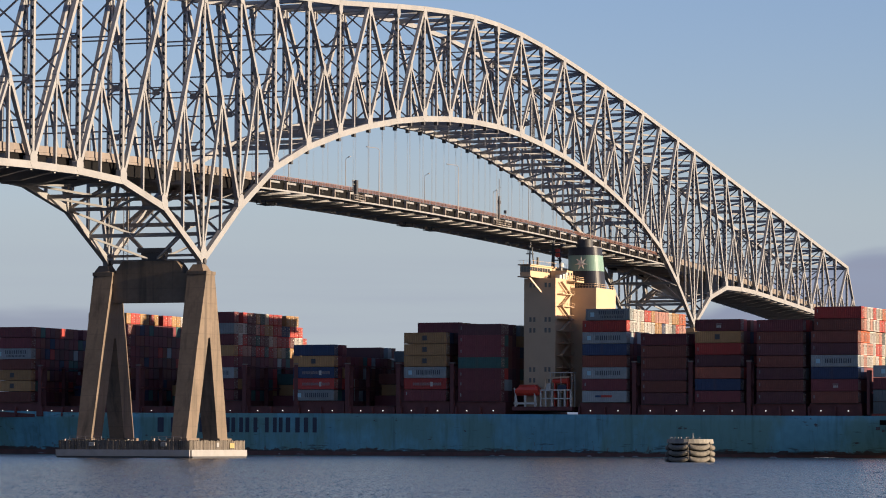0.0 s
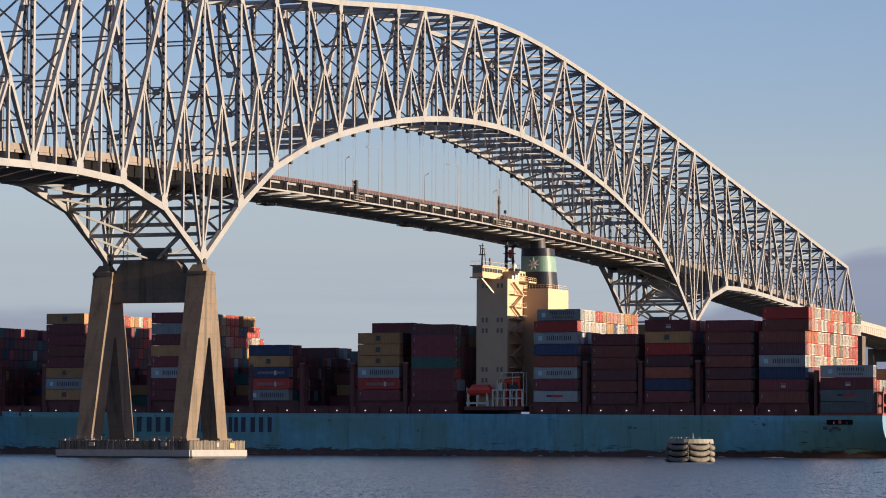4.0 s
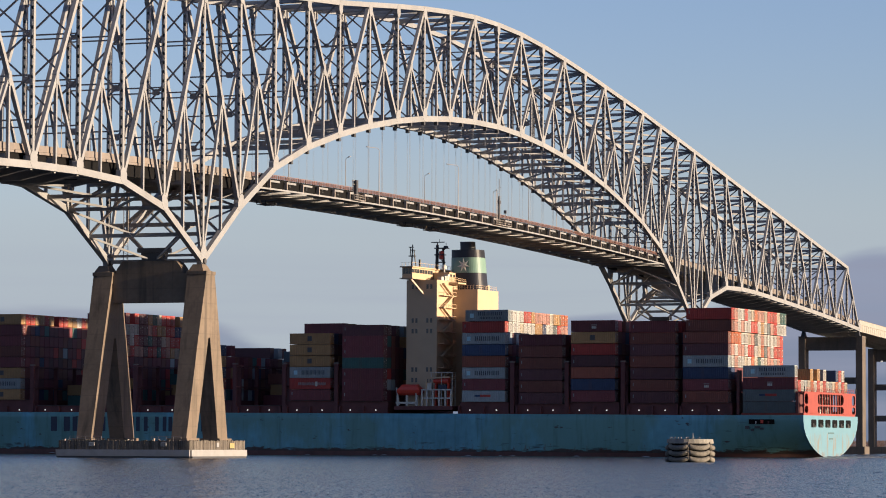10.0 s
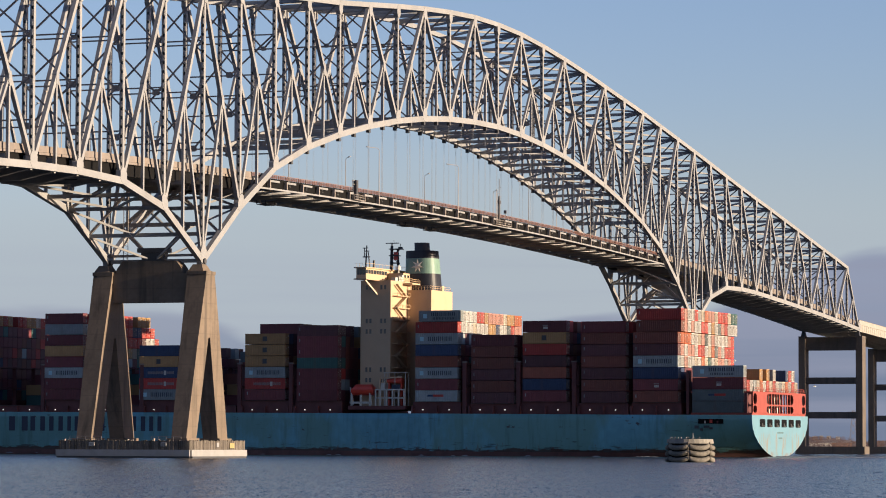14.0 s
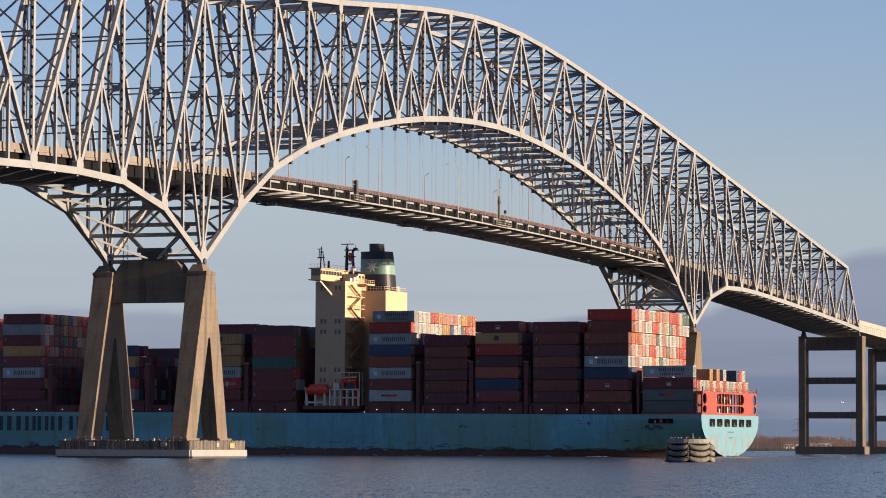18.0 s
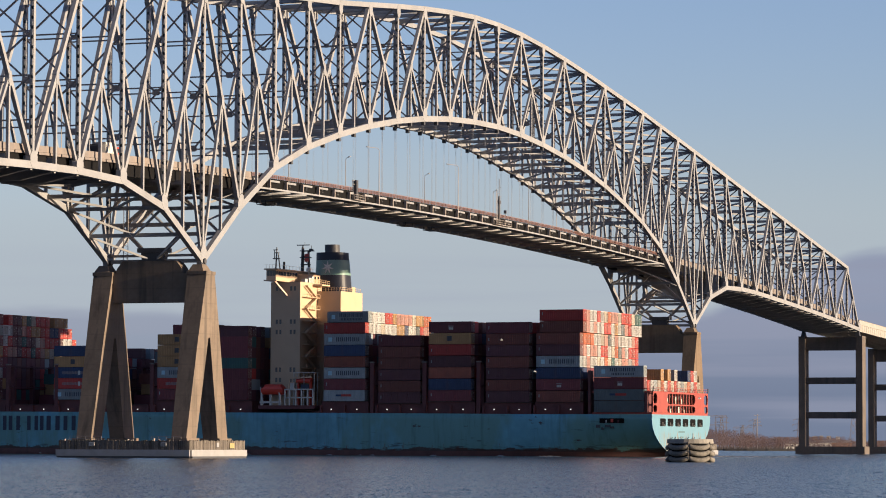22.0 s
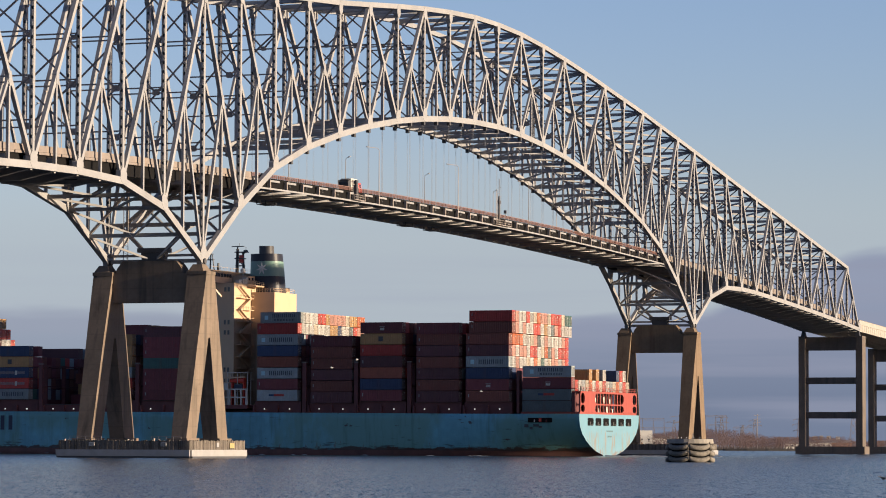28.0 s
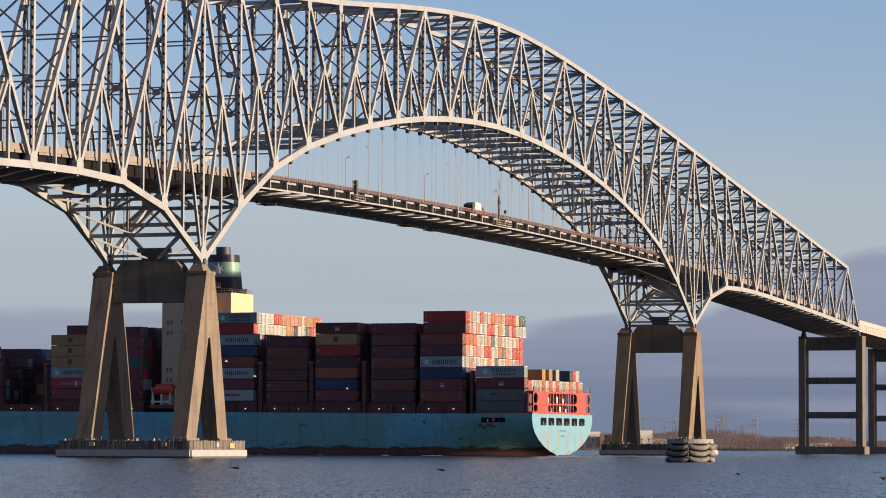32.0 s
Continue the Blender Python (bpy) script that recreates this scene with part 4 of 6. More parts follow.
    # casing and funnel
    casing = box("engine_casing", -6.8, 6.8, 96.3, y0, 12.5, 44.6, M_CREAM, ship)
    rail = []
    for p, q in (((-6.6, 96.8), (6.6, 96.8)), ((-6.6, 96.8), (-6.6, y0))):
        for z in (45.2, 45.7):
            rail.append(bar_vf((*p, z), (*q, z), 0.07, 0.07))
        for k in range(9):
            f = k / 8
            x, y = p[0] + (q[0] - p[0]) * f, p[1] + (q[1] - p[1]) * f
            rail.append(bar_vf((x, y, 44.6), (x, y, 45.7), 0.07, 0.07))
    piece("casing_rail", *join_vf(rail), M_CREAM, casing)
    # funnel: rounded tapered body in bands
    cx, cy = 0.0, 101.7

    def ring(z, s):
        out = []
        for k in range(48):
            a = 2 * math.pi * k / 48
            c, d = math.cos(a), math.sin(a)
            out.append((cx + s * 4.0 * math.copysign(abs(c) ** 0.7, c), cy + (z - 44.3) * 0.05 + s * 4.8 * math.copysign(abs(d) ** 0.7, d), z))
        return out

    funnel = None
    for nm, za, zb, sa, sb, mt in (("funnel", 44.3, 49.25, 1.0, 0.955, M_FUNNEL), ("funnel_band", 49.25, 53.4, 0.96, 0.915, M_BAND), ("funnel_crown", 53.4, 55.5, 0.91, 0.885, M_FUNNEL), ("funnel_top", 55.5, 57.75, 0.42, 0.41, M_DARK)):
        vs = ring(za, sa) + ring(zb, sb)
        fs = [(k, (k + 1) % 48, 48 + (k + 1) % 48, 48 + k) for k in range(48)] + [tuple(range(47, -1, -1)), tuple(range(48, 96))]
        made = piece(nm, vs, fs, mt, ship if nm == "funnel" else funnel)
        funnel = made if nm == "funnel" else funnel
    # plain star shape on the band
    vs = []
    for k in range(14):
        a, r = math.pi * k / 7, 1.95 if k % 2 == 0 else 0.72
        vs.append((cx - 3.92, cy + 0.1 + r * math.sin(a), 51.3 + r * math.cos(a)))
    vs.append((cx - 4.1, cy + 0.1, 51.3))
    piece("funnel_emblem", vs, [(14, k, (k + 1) % 14) for k in range(14)], M_WHITE, funnel, "plain white star shape")
    # masts
    my = 110.6
    parts = [tube_vf((0, my + 0.95, 50.2), (0, my + 0.8, 57.2), 0.5, 8, 0.4), tube_vf((0, my - 1.2, 50.2), (0, my - 0.9, 56.4), 0.4, 8, 0.3)]
    for z, ya, yb in ((52.3, -1.2, 1.0), (54.3, -1.4, 1.3), (56.1, -2.3, 1.3)):
        parts.append(box_vf(-1.0, 1.0, my + ya, my + yb, z, z + 0.24))
    parts += [bar_vf((0, my - 1.1, 52.4), (0, my + 0.8, 54.3), 0.2, 0.2), bar_vf((0, my + 0.8, 54.4), (0, my - 1.6, 56.1), 0.2, 0.2), box_vf(-0.5, 0.5, my - 2.2, my - 1.3, 56.3, 56.8)]
    parts += [tube_vf((0, my + 0.8, 57.2), (0, my + 0.8, 57.8), 0.2, 6), box_vf(-0.2, 0.2, my - 1.3, my + 2.6, 57.75, 57.98), tube_vf((0, my + 0.2, 57.9), (0, my + 0.2, 58.8), 0.06, 6), tube_vf((0, my - 1.8, 56.8), (0, my - 1.8, 57.7), 0.08, 5)]
    piece("radar_mast", *join_vf(parts), M_DARK, ship)
    parts = [tube_vf((-18, 110.5, 50.2), (-18, 110.2, 56.2), 0.25, 6, 0.16), tube_vf((-18, 109.2, 50.2), (-18, 109.8, 54.6), 0.2, 6, 0.14), tube_vf((-18, 110.9, 53.2), (-18, 110.9, 55.6), 0.12, 5), tube_vf((-16.0, 109.0, 50.2), (-16.0, 109.0, 52.3), 0.35, 6)]
    parts += [box_vf(-18.5, -17.5, 109.4, 111.2, 53.0, 53.25), box_vf(-18.4, -17.6, 109.6, 110.6, 54.6, 54.8), box_vf(-18.2, -17.8, 109.9, 111.3, 55.4, 55.6)]
    piece("aerial_mast", *join_vf(parts), M_DARK, ship)
    box("flag", -0.6, -0.5, 109.3, 110.6, 53.2, 55.4, M_LIFEBOAT, ship, "small red flag")
    ya, yb = y0 + 5.2, y1 - 0.3
    rail = [bar_vf((-21.3, ya, 51.3), (-21.3, yb, 51.3), 0.06, 0.06), bar_vf((-21.3, ya, 51.3), (21, ya, 51.3), 0.06, 0.06)] + [bar_vf((-21.3, ya + k, 50.3), (-21.3, ya + k, 51.3), 0.06, 0.06) for k in range(4)] + [bar_vf((-21.3 + k * 2, ya, 50.3), (-21.3 + k * 2, ya, 51.3), 0.06, 0.06) for k in range(21)]
    piece("roof_rail", *join_vf(rail), M_CREAM, ship)
    # side deck with lifeboat and frames
    box("boat_deck", -21.3, 21.3, 97.0, 113.8, 12.3, 13.3, M_DECKRED, ship)
    vs, fs = tube_vf((-20.0, 106.4, 17.6), (-20.0, 113.0, 17.6), 1.5, 12)
    vs = [(x, 109.7 + (y - 109.7) * (1.0 if (z - 17.6) < 0.3 else 0.72), 17.6 + (z - 17.6) * (1.0 if z < 17.6 else 0.95)) for x, y, z in vs]
    piece("lifeboat", vs, fs, M_LIFEBOAT, ship, "orange-red enclosed lifeboat")
    frame_parts = [box_vf(-21.2, -20.8, y - 0.18, y + 0.18, 13.2, 17.6) for y in (97.4, 99.0, 100.8, 102.6, 104.4, 105.8)]
    frame_parts += [box_vf(-21.2, -20.8, 97.2, 106.0, z, z + 0.35) for z in (17.4, 15.2)]
    frame_parts += [box_vf(-21.2, -20.8, y - 0.25, y + 0.25, 13.2, 16.2) for y in (107.4, 110.2, 112.9)] + [box_vf(-21.2, -20.8, 107, 113.4, 13.9, 14.4)] + [bar_vf((-21.0, y, 13.6), (-21.0, y + 0.9, 18.2), 0.3, 0.3) for y in (107.0, 112.4)]
    piece("davit_frame", *join_vf(frame_parts), M_WHITE, ship)
    piece("davit_arm", *join_vf([bar_vf((-20.6, 105.0, 13.2), (-20.9, 104.6, 20.6), 0.4, 0.4), bar_vf((-20.9, 104.9, 20.6), (-20.9, 98.0, 20.9), 0.35, 0.35)]), M_CREAM, ship)
    piece("awning_frame", *join_vf([box_vf(-20.9, -18.6, 96.9, 103.6, 22.0, 22.15)] + [box_vf(x - 0.08, x + 0.08, y - 0.08, y + 0.08, 13.2, 22.0) for x in (-20.7, -18.8) for y in (97.2, 100.3, 103.3)]), M_WHITE, ship)
    piece("rescue_boat", *join_vf([tube_vf((-20.0, 98.4, 19.9), (-20.0, 102.8, 19.9), 0.8, 10, 0.55), box_vf(-20.4, -19.6, 100.0, 101.0, 20.5, 21.0), box_vf(-20.6, -19.4, 98.4, 98.7, 13.2, 19.3), box_vf(-20.6, -19.4, 102.0, 102.3, 13.2, 19.3)]), M_LIFEBOAT, ship, "small red rescue boat")
    box("stores_box", -20.8, -19.4, 98.8, 101.2, 17.75, 18.9, M_NAVY, ship)
    box("stores_box", -20.8, -19.4, 103.4, 105.0, 17.75, 19.3, M_WHITE, ship)


superstructure()


def stern_house():
    # orange frame over the transom, with dark openings
    box("stern_platform", -20.9, 20.9, 0.3, 16.8, 10.95, 11.55, M_ORANGE, ship)
    panels = [(-20.8, 20.8, 16.45, 16.95), (-20.8, 20.8, 13.4, 13.75), (-17.7, -10.3, 11.5, 13.4), (-17.7, -10.3, 13.75, 16.45), (10.8, 17.7, 11.5, 13.4), (10.8, 17.7, 13.75, 16.45)]
    for x0, x1, z0, z1 in panels:
        box("stern_panel", x0, x1, 0.15, 0.55, z0, z1, M_ORANGE, ship)
    # rounded corners of the six openings
    for x0, x1 in ((-20.45, -17.7), (-10.3, 10.8), (17.7, 20.45)):
        for z0, z1 in ((11.55, 13.4), (13.75, 16.45)):
            w, h = min(1.7, (x1 - x0) * 0.4), (z1 - z0) * 0.4
            for cx, sx in ((x0, 1), (x1, -1)):
                for cz, sz in ((z0, 1), (z1, -1)):
                    arc = [(cx + sx * w * (1 - math.sin(a)), cz + sz * h * (1 - math.cos(a))) for a in (0, 0.4, 0.8, 1.2, math.pi / 2)]
                    ring = [(cx, cz)] + arc
                    vs = [(x, y, z) for y in (0.16, 0.54) for x, z in ring]
                    piece("corner_gusset", vs, [tuple(range(6)), tuple(range(11, 5, -1))] + [(k, 6 + k, 6 + (k + 1) % 6, (k + 1) % 6) for k in range(6)], M_ORANGE, ship)
    for k in range(9):
        x = -8.2 + k * 2.12
        w = 0.26 if k % 3 == 1 else 0.15
        for z0, z1 in ((11.55, 13.4), (13.75, 16.45)):
            piece("stern_post", *join_vf([bar_vf((x + 0.5, 0.6, z0), (x, 0.5, (z0 + z1) / 2), 2 * w, 0.3, (0, 1, 0)), bar_vf((x, 0.5, (z0 + z1) / 2), (x + 0.35, 0.6, z1), 2 * w, 0.3, (0, 1, 0))]), M_ORANGE, ship)
    for x, z, w, h in ((-7.0, 11.6, 0.8, 1.3), (-2.0, 11.6, 0.6, 1.0), (3.4, 11.6, 0.9, 1.5), (7.6, 11.6, 0.5, 0.9), (-5.0, 14.0, 0.5, 1.4), (1.2, 14.0, 0.6, 1.7), (5.6, 14.0, 0.5, 1.2)):
        box("mooring_gear", x - w, x + w, 2.2, 3.2, z, z + h, M_WHITE, ship)
    box("stern_bulwark", -21.2, -11.4, 1.5, 2.3, 11.45, 16.55, M_DECKRED, ship)
    box("stern_bulwark", 11.4, 21.2, 1.5, 2.3, 11.45, 16.55, M_DECKRED, ship)
    # added dark wall, hides sunlit container ends so the gap reads as shade
    box("aft_lashing_wall", -21.0, 21.0, 17.3, 18.0, 11.15, 22.3, M_DECKRED, ship)
    box("stern_recess", -11.4, 11.4, 3.5, 3.9, 11.55, 16.55, M_DARK, ship)
    box("container_platform", -20.9, 20.9, 0.6, 16.8, 16.55, 16.95, M_ORANGE, ship)
    for x in (-20.8, 20.45):
        box("stern_post", x, x + 0.35, 0.15, 0.6, 11.55, 16.95, M_ORANGE, ship)
    for x in (-20.86, 20.5):
        box("stern_light", x, x + 0.36, 0.02, 0.2, 17.0, 18.2, M_DARK, ship)
    rail = []
    for z in (17.45, 17.95):
        rail.append(bar_vf((-20.8, 0.3, z), (20.8, 0.3, z), 0.07, 0.07))
    for k in range(22):
        x = -20.8 + k * 1.98
        rail.append(bar_vf((x, 0.3, 16.95), (x + 0.9, 0.3, 17.95), 0.09, 0.09))
    piece("stern_rail", *join_vf(rail), M_ORANGE, ship)


stern_house()

# ---------------------------------------------------------------- containers
PAINTS = {
    "burgundy": (0.126, 0.029, 0.036), "brown": (0.132, 0.040, 0.030), "rust": (0.19, 0.055, 0.035), "slate": (0.078, 0.098, 0.104), "dark": (0.080, 0.028, 0.034), "red": (0.32, 0.036, 0.03), "orange": (0.34, 0.085, 0.035), "grey": (0.215, 0.245, 0.255), "white": (0.33, 0.325, 0.315),
    "ochre": (0.29, 0.165, 0.07), "blue": (0.022, 0.043, 0.10), "navy": (0.02, 0.032, 0.07), "green": (0.03, 0.085, 0.08), "pale": (0.34, 0.295, 0.24), "faded": (0.34, 0.165, 0.135)}
WORD = {"faded": "faded pink-red", "rust": "rust red", "slate": "slate grey", "burgundy": "dark burgundy", "dark": "very dark maroon", "pale": "pale beige", "navy": "navy blue", "ochre": "ochre yellow"}
CW, CH, PITCH_X, PITCH_Z = 2.36, 2.87, 2.5, 3.01


def container_vf(L):
    """Corrugated long sides, flat ends with corner posts; origin at the base centre."""
    w, h, l = CW / 2, CH, L / 2
    parts = [box_vf(-w + 0.05, w - 0.05, -l + 0.04, l - 0.04, 0.08, h - 0.04)]
    for sx in (-1, 1):
        for sy in (-1, 1):
            x, y = sx * (w - 0.09), sy * (l - 0.09)
            parts.append(box_vf(x - 0.09, x + 0.09, y - 0.09, y + 0.09, 0, h))
        x = sx * (w - 0.05)
        parts += [box_vf(x - 0.06, x + 0.06, -l, l, 0, 0.18), box_vf(x - 0.06, x + 0.06, -l, l, h - 0.12, h)]
        n = int(L / 0.55)
        for k in range(n):
            y = -l + 0.3 + (k + 0.5) * (L - 0.6) / n
            parts.append(([(sx * (w - 0.05), y - 0.2, 0.18), (sx * w, y - 0.1, 0.18), (sx * w, y + 0.1, 0.18), (sx * (w - 0.05), y + 0.2, 0.18), (sx * (w - 0.05), y - 0.2, h - 0.12), (sx * w, y - 0.1, h - 0.12), (sx * w, y + 0.1, h - 0.12), (sx * (w - 0.05), y + 0.2, h - 0.12)],
                          [(0, 1, 5, 4), (1, 2, 6, 5), (2, 3, 7, 6)]))
    for sy in (-1, 1):
        parts += [box_vf(-w, w, sy * (l - 0.06) - 0.05, sy * (l - 0.06) + 0.05, 0, 0.16), box_vf(-w, w, sy * (l - 0.06) - 0.05, sy * (l - 0.06) + 0.05, h - 0.14, h)]
    return join_vf(parts)


def door_mesh(paint, other, flip):
    """A door leaf in the container's paint, with galvanised locking rods and a small placard."""
    groups = [[box_vf(-0.56, 0.56, -0.03, 0.03, 0, 2.52)], [], []]
    for x in (-0.3, 0.3):
        groups[1].append(tube_vf((x, -0.07, 0.02), (x, -0.07, 2.5), 0.045, 5))
        groups[1].append(box_vf(x - 0.05, x + 0.22, -0.1, -0.03, 1.0, 1.1))
    groups[2] = [box_vf(0.0, 0.32, -0.05, -0.03, 1.85, 2.15), box_vf(-0.2, 0.05, -0.05, -0.03, 0.4, 0.55)] if flip > 0 else [box_vf(-0.12, 0.12, -0.05, -0.03, 1.5, 1.62)]
    vs, fs, mi = [], [], []
    for n, g in enumerate(groups):
        v, f = join_vf(g)
        o = len(vs)
        vs += v
        fs += [tuple(i + o for i in q) for q in f]
        mi += [n] * len(f)
    me = mesh_of("door", vs, fs, [paint, M_STEEL_GREY, other])
    me.polygons.foreach_set("material_index", mi)
    return me


BOX_MESH, DOOR_MESH, PAINT_MAT = {}, {}, {}
for nm, col in PAINTS.items():
    PAINT_MAT[nm] = material(nm + "_container_paint", col, 0.55, var=0.22, scale=0.35, fine=2.5, streak=0.22, stain=(0.13, 0.06, 0.035), per_object=0.25, spec=0.3)
    DOOR_MESH[nm] = [door_mesh(PAINT_MAT[nm], M_WHITE if sum(col) < 0.6 else M_DARK, f) for f in (-1, 1)]
    for L in (12.19, 13.72, 6.06):
        BOX_MESH[nm, L] = mesh_of("shipping_container", *container_vf(L), PAINT_MAT[nm])

containers = []
MARK_MESH = {}


def mark(parent, x, y, z, w, h, mat, letters=0, thick=0.5):
    """A flat painted mark; with letters, a row of plain bars, two for each letter."""
    key = (w, h, mat.name, letters)
    if key not in MARK_MESH:
        if letters:
            step = w / letters
            v, f = join_vf([box_vf(-0.02, 0.0, -w / 2 + step * (k + o), -w / 2 + step * (k + o + thick * 0.42), 0, h) for k in range(letters) for o in (0.06, 0.52)])
        else:
            v, f = box_vf(-0.02, 0.0, -w / 2, w / 2, 0, h)
        MARK_MESH[key] = mesh_of("marking", v, f, mat)
    ob = new("marking", MARK_MESH[key])
    ob.parent = parent
    ob.location = (x, y, z)
    return ob


M_MARK = material("faded_dark_mark", (0.03, 0.038, 0.055), 0.6, var=0.3, scale=2.0)
M_MARKPALE = material("faded_pale_mark", (0.2, 0.17, 0.17), 0.6, var=0.3, scale=2.0)
M_STARBLUE = material("pale_blue_mark", (0.30, 0.50, 0.58), 0.6, var=0.05)


def container(paint, col, y_mid, z, L=12.19, doors=False, sign=""):
    """col counts from the port side; a thing of its own that rides on the ship."""
    ob = new("shipping_container", BOX_MESH[paint, L])
    word = WORD.get(paint, paint)
    extra = {"wide": " with a dark mark", "tall": " with a two-line dark mark", "seal": " with a small dark emblem", "script": " with a pale mark", "small": " with a small white mark", "logo": " with a red and blue mark", "": ""}[sign]
    tagged(ob, f"{word} corrugated steel shipping container{extra}", "container", "containers on the ship")
    local = Vector((-21.25 + CW / 2 + col * PITCH_X, y_mid, z))
    containers.append((ob, local))
    if doors:
        for s in (-1, 1):
            d = new("door", DOOR_MESH[paint][(s + 1) // 2])
            d.parent = ob
            d.location = (s * 0.57, -L / 2 + 0.01, 0.17)
    fx = -CW / 2 - 0.004
    if sign in ("wide", "tall"):
        mark(ob, fx, 4.25, 0.85, 1.05, 1.1, M_STARBLUE)
        mark(ob, fx, -0.85, 1.4 if sign == "tall" else 0.85, 7.2, 0.95 if sign == "tall" else 1.15, M_MARK, 6)
        if sign == "tall":
            mark(ob, fx, -1.0, 0.45, 6.4, 0.6, M_MARK, 7)
    elif sign == "seal":
        mark(ob, fx, 0.1, 0.8, 1.3, 1.3, M_DARK)
    elif sign == "script":
        mark(ob, fx, 1.0, 1.0, 5.0, 0.75, M_MARKPALE, 10, 0.7)
        mark(ob, fx, -3.6, 1.0, 2.4, 0.75, M_MARKPALE, 4, 0.7)
        mark(ob, fx, -2.0, 0.75, 0.7, 1.2, M_WHITE)
    elif sign == "small":
        mark(ob, fx, -0.3, 0.75, 1.3, 0.6, M_WHITE, 3, 0.9)
        mark(ob, fx, -0.3, 1.55, 1.5, 0.25, M_MARKPALE)
    elif sign == "logo":
        mark(ob, fx, -0.6, 1.2, 3.0, 0.6, PAINT_MAT["red"])
        mark(ob, fx, 1.7, 1.25, 1.6, 0.5, PAINT_MAT["blue"])
    elif paint in ("burgundy", "brown", "dark", "red") and (col == 0):
        mark(ob, fx, L / 2 - 0.8, 1.0 + round((z * 7 % 1) * 3) * 0.15, 0.22, 0.8, PAINT_MAT["grey"])
    return ob


# bays from the stern forward: middle, base height, colours of the port column from the deck up, tiers of the other columns, colour mix of the lit ends
G = ("grey", "wide")
GS = ("grey", "tall")
GL = ("grey", "logo")
O = ("ochre", "seal")
BAYS = [
    (26.3, 14.2, ["brown", ("burgundy", "small"), "blue", G, "dark", "brown", "brown", "red"], 8, ("white", "pale", "faded", "pale", "orange", "red", "white", "faded", "red", "pale", "ochre", "pale", "white", "faded", "orange", "pale", "grey", "red", "white", "faded", "pale", "green")),
    (40.6, 14.1, ["dark", "brown", "dark", "brown", "dark", "brown", "burgundy"], 7, ("burgundy", "green", "red", "dark")),
    (57.1, 14.4, ["burgundy", "blue", "rust", "dark", "red", O, ("burgundy", "small")], 7, ("red", "burgundy", "grey", "green")),
    (71.8, 13.9, ["dark", "brown", "dark", "brown", "brown", "burgundy"], 6, ("burgundy", "dark", "red")),
    (88.0, 14.45, [GL, "burgundy", G, "rust", "blue", G, "red", GS], 8, ("pale", "white", "orange", "pale", "pale", "ochre", "white", "white", "orange")),
    (123.2, 14.65, ["burgundy", "burgundy", "burgundy", "green", "burgundy", "burgundy", "dark"], 7, ("red", "grey", "dark", "green")),
    (139.0, 14.85, ["burgundy", ("red", "script"), G, O, O, O], 7, ("burgundy", "dark", "ochre", "brown")),
    (171.9, 14.95, [G, ("red", "script"), ("blue", "script"), O, "blue"], 5, ("grey", "green", "dark", "navy")),
    (202.3, 15.05, ["burgundy", "burgundy", G, "burgundy", "ochre", "burgundy", "grey", "burgundy"], 8, ("red", "ochre", "white", "faded", "ochre", "dark", "green", "red", "pale", "burgundy")),
    (236.1, 15.15, [O, G, O, "burgundy", "brown", "burgundy", "burgundy", O], 8, ("ochre", "pale", "red", "white", "faded", "ochre", "red", "navy")),
    (266.8, 14.65, ["brown", O, O, "brown", GS, "burgundy", "burgundy"], 7, ("green", "navy", "grey", "red", "dark")),
]
CODE = {"f": "faded", "w": "white", "r": "red", "p": "pale", "o": "orange", "y": "ochre", "b": "blue", "s": "slate", "g": "green", "d": "dark", "e": "grey"}
END_ROWS = {
    (0, 7): "fwwrwpoffprrrpgg", (0, 6): "fwfwwrrwywsfrwww", (0, 5): "ooowwpfswfwwwwfr", (0, 4): "fwffwrrwposfwrrr", (0, 3): "wfwwpwopgwpffwfr",
    (4, 7): "wwwwrryffffpyyoo", (4, 6): "wwwpwwwyybwwsrff",
    (8, 7): "rrddygprrryyyyrr", (8, 6): "wwddfryyrrbbrrrr", (9, 7): "rryyryerryywryyy"}
crng = random.Random(21)
inner = []
for n, (ym, zb, port, tiers, mix) in enumerate(BAYS):
    gap_aft = n == 0 or (ym - BAYS[n - 1][0]) > 20
    tiers_aft = 0 if gap_aft else BAYS[n - 1][3]
    if n == 0:
        tiers_aft = 1
    for c in range(17):
        top_here = len(port) if c == 0 else 6 if n == 6 and c < 4 else max(2, tiers - (n not in (0, 4) and crng.random() < 0.22) - (n in (3, 5, 6, 7) and crng.random() < 0.35))
        if n == 8 and c > 14:
            top_here = 21 - c + 1
        for t in range(top_here):
            z = zb + t * (2.89 if n == 5 else PITCH_Z)
            shown = c == 0 or t >= max(tiers_aft, 1 if n else 3) and (n in (0, 4) or n == 8 and t >= 4 or n == 9 and t >= 7) or (n in (5, 6) and t == 6)
            if c == 0:
                it = port[t]
                paint, sg = it if isinstance(it, tuple) else (it, "")
                container(paint, c, ym - (0.9 if n == 0 and t > 5 or n == 4 and t > 6 else 0), z, doors=True, sign=sg)
            elif shown:
                row = END_ROWS.get((n, t), "")
                container(CODE[row[c - 1]] if row else mix[int(crng.random() * len(mix))], c, ym - (0.9 if n == 0 and t > 5 else -0.8 if n == 6 else 0), z, doors=True)
            else:
                inner.append((-21.25 + CW / 2 + c * PITCH_X, ym, z, 12.19))
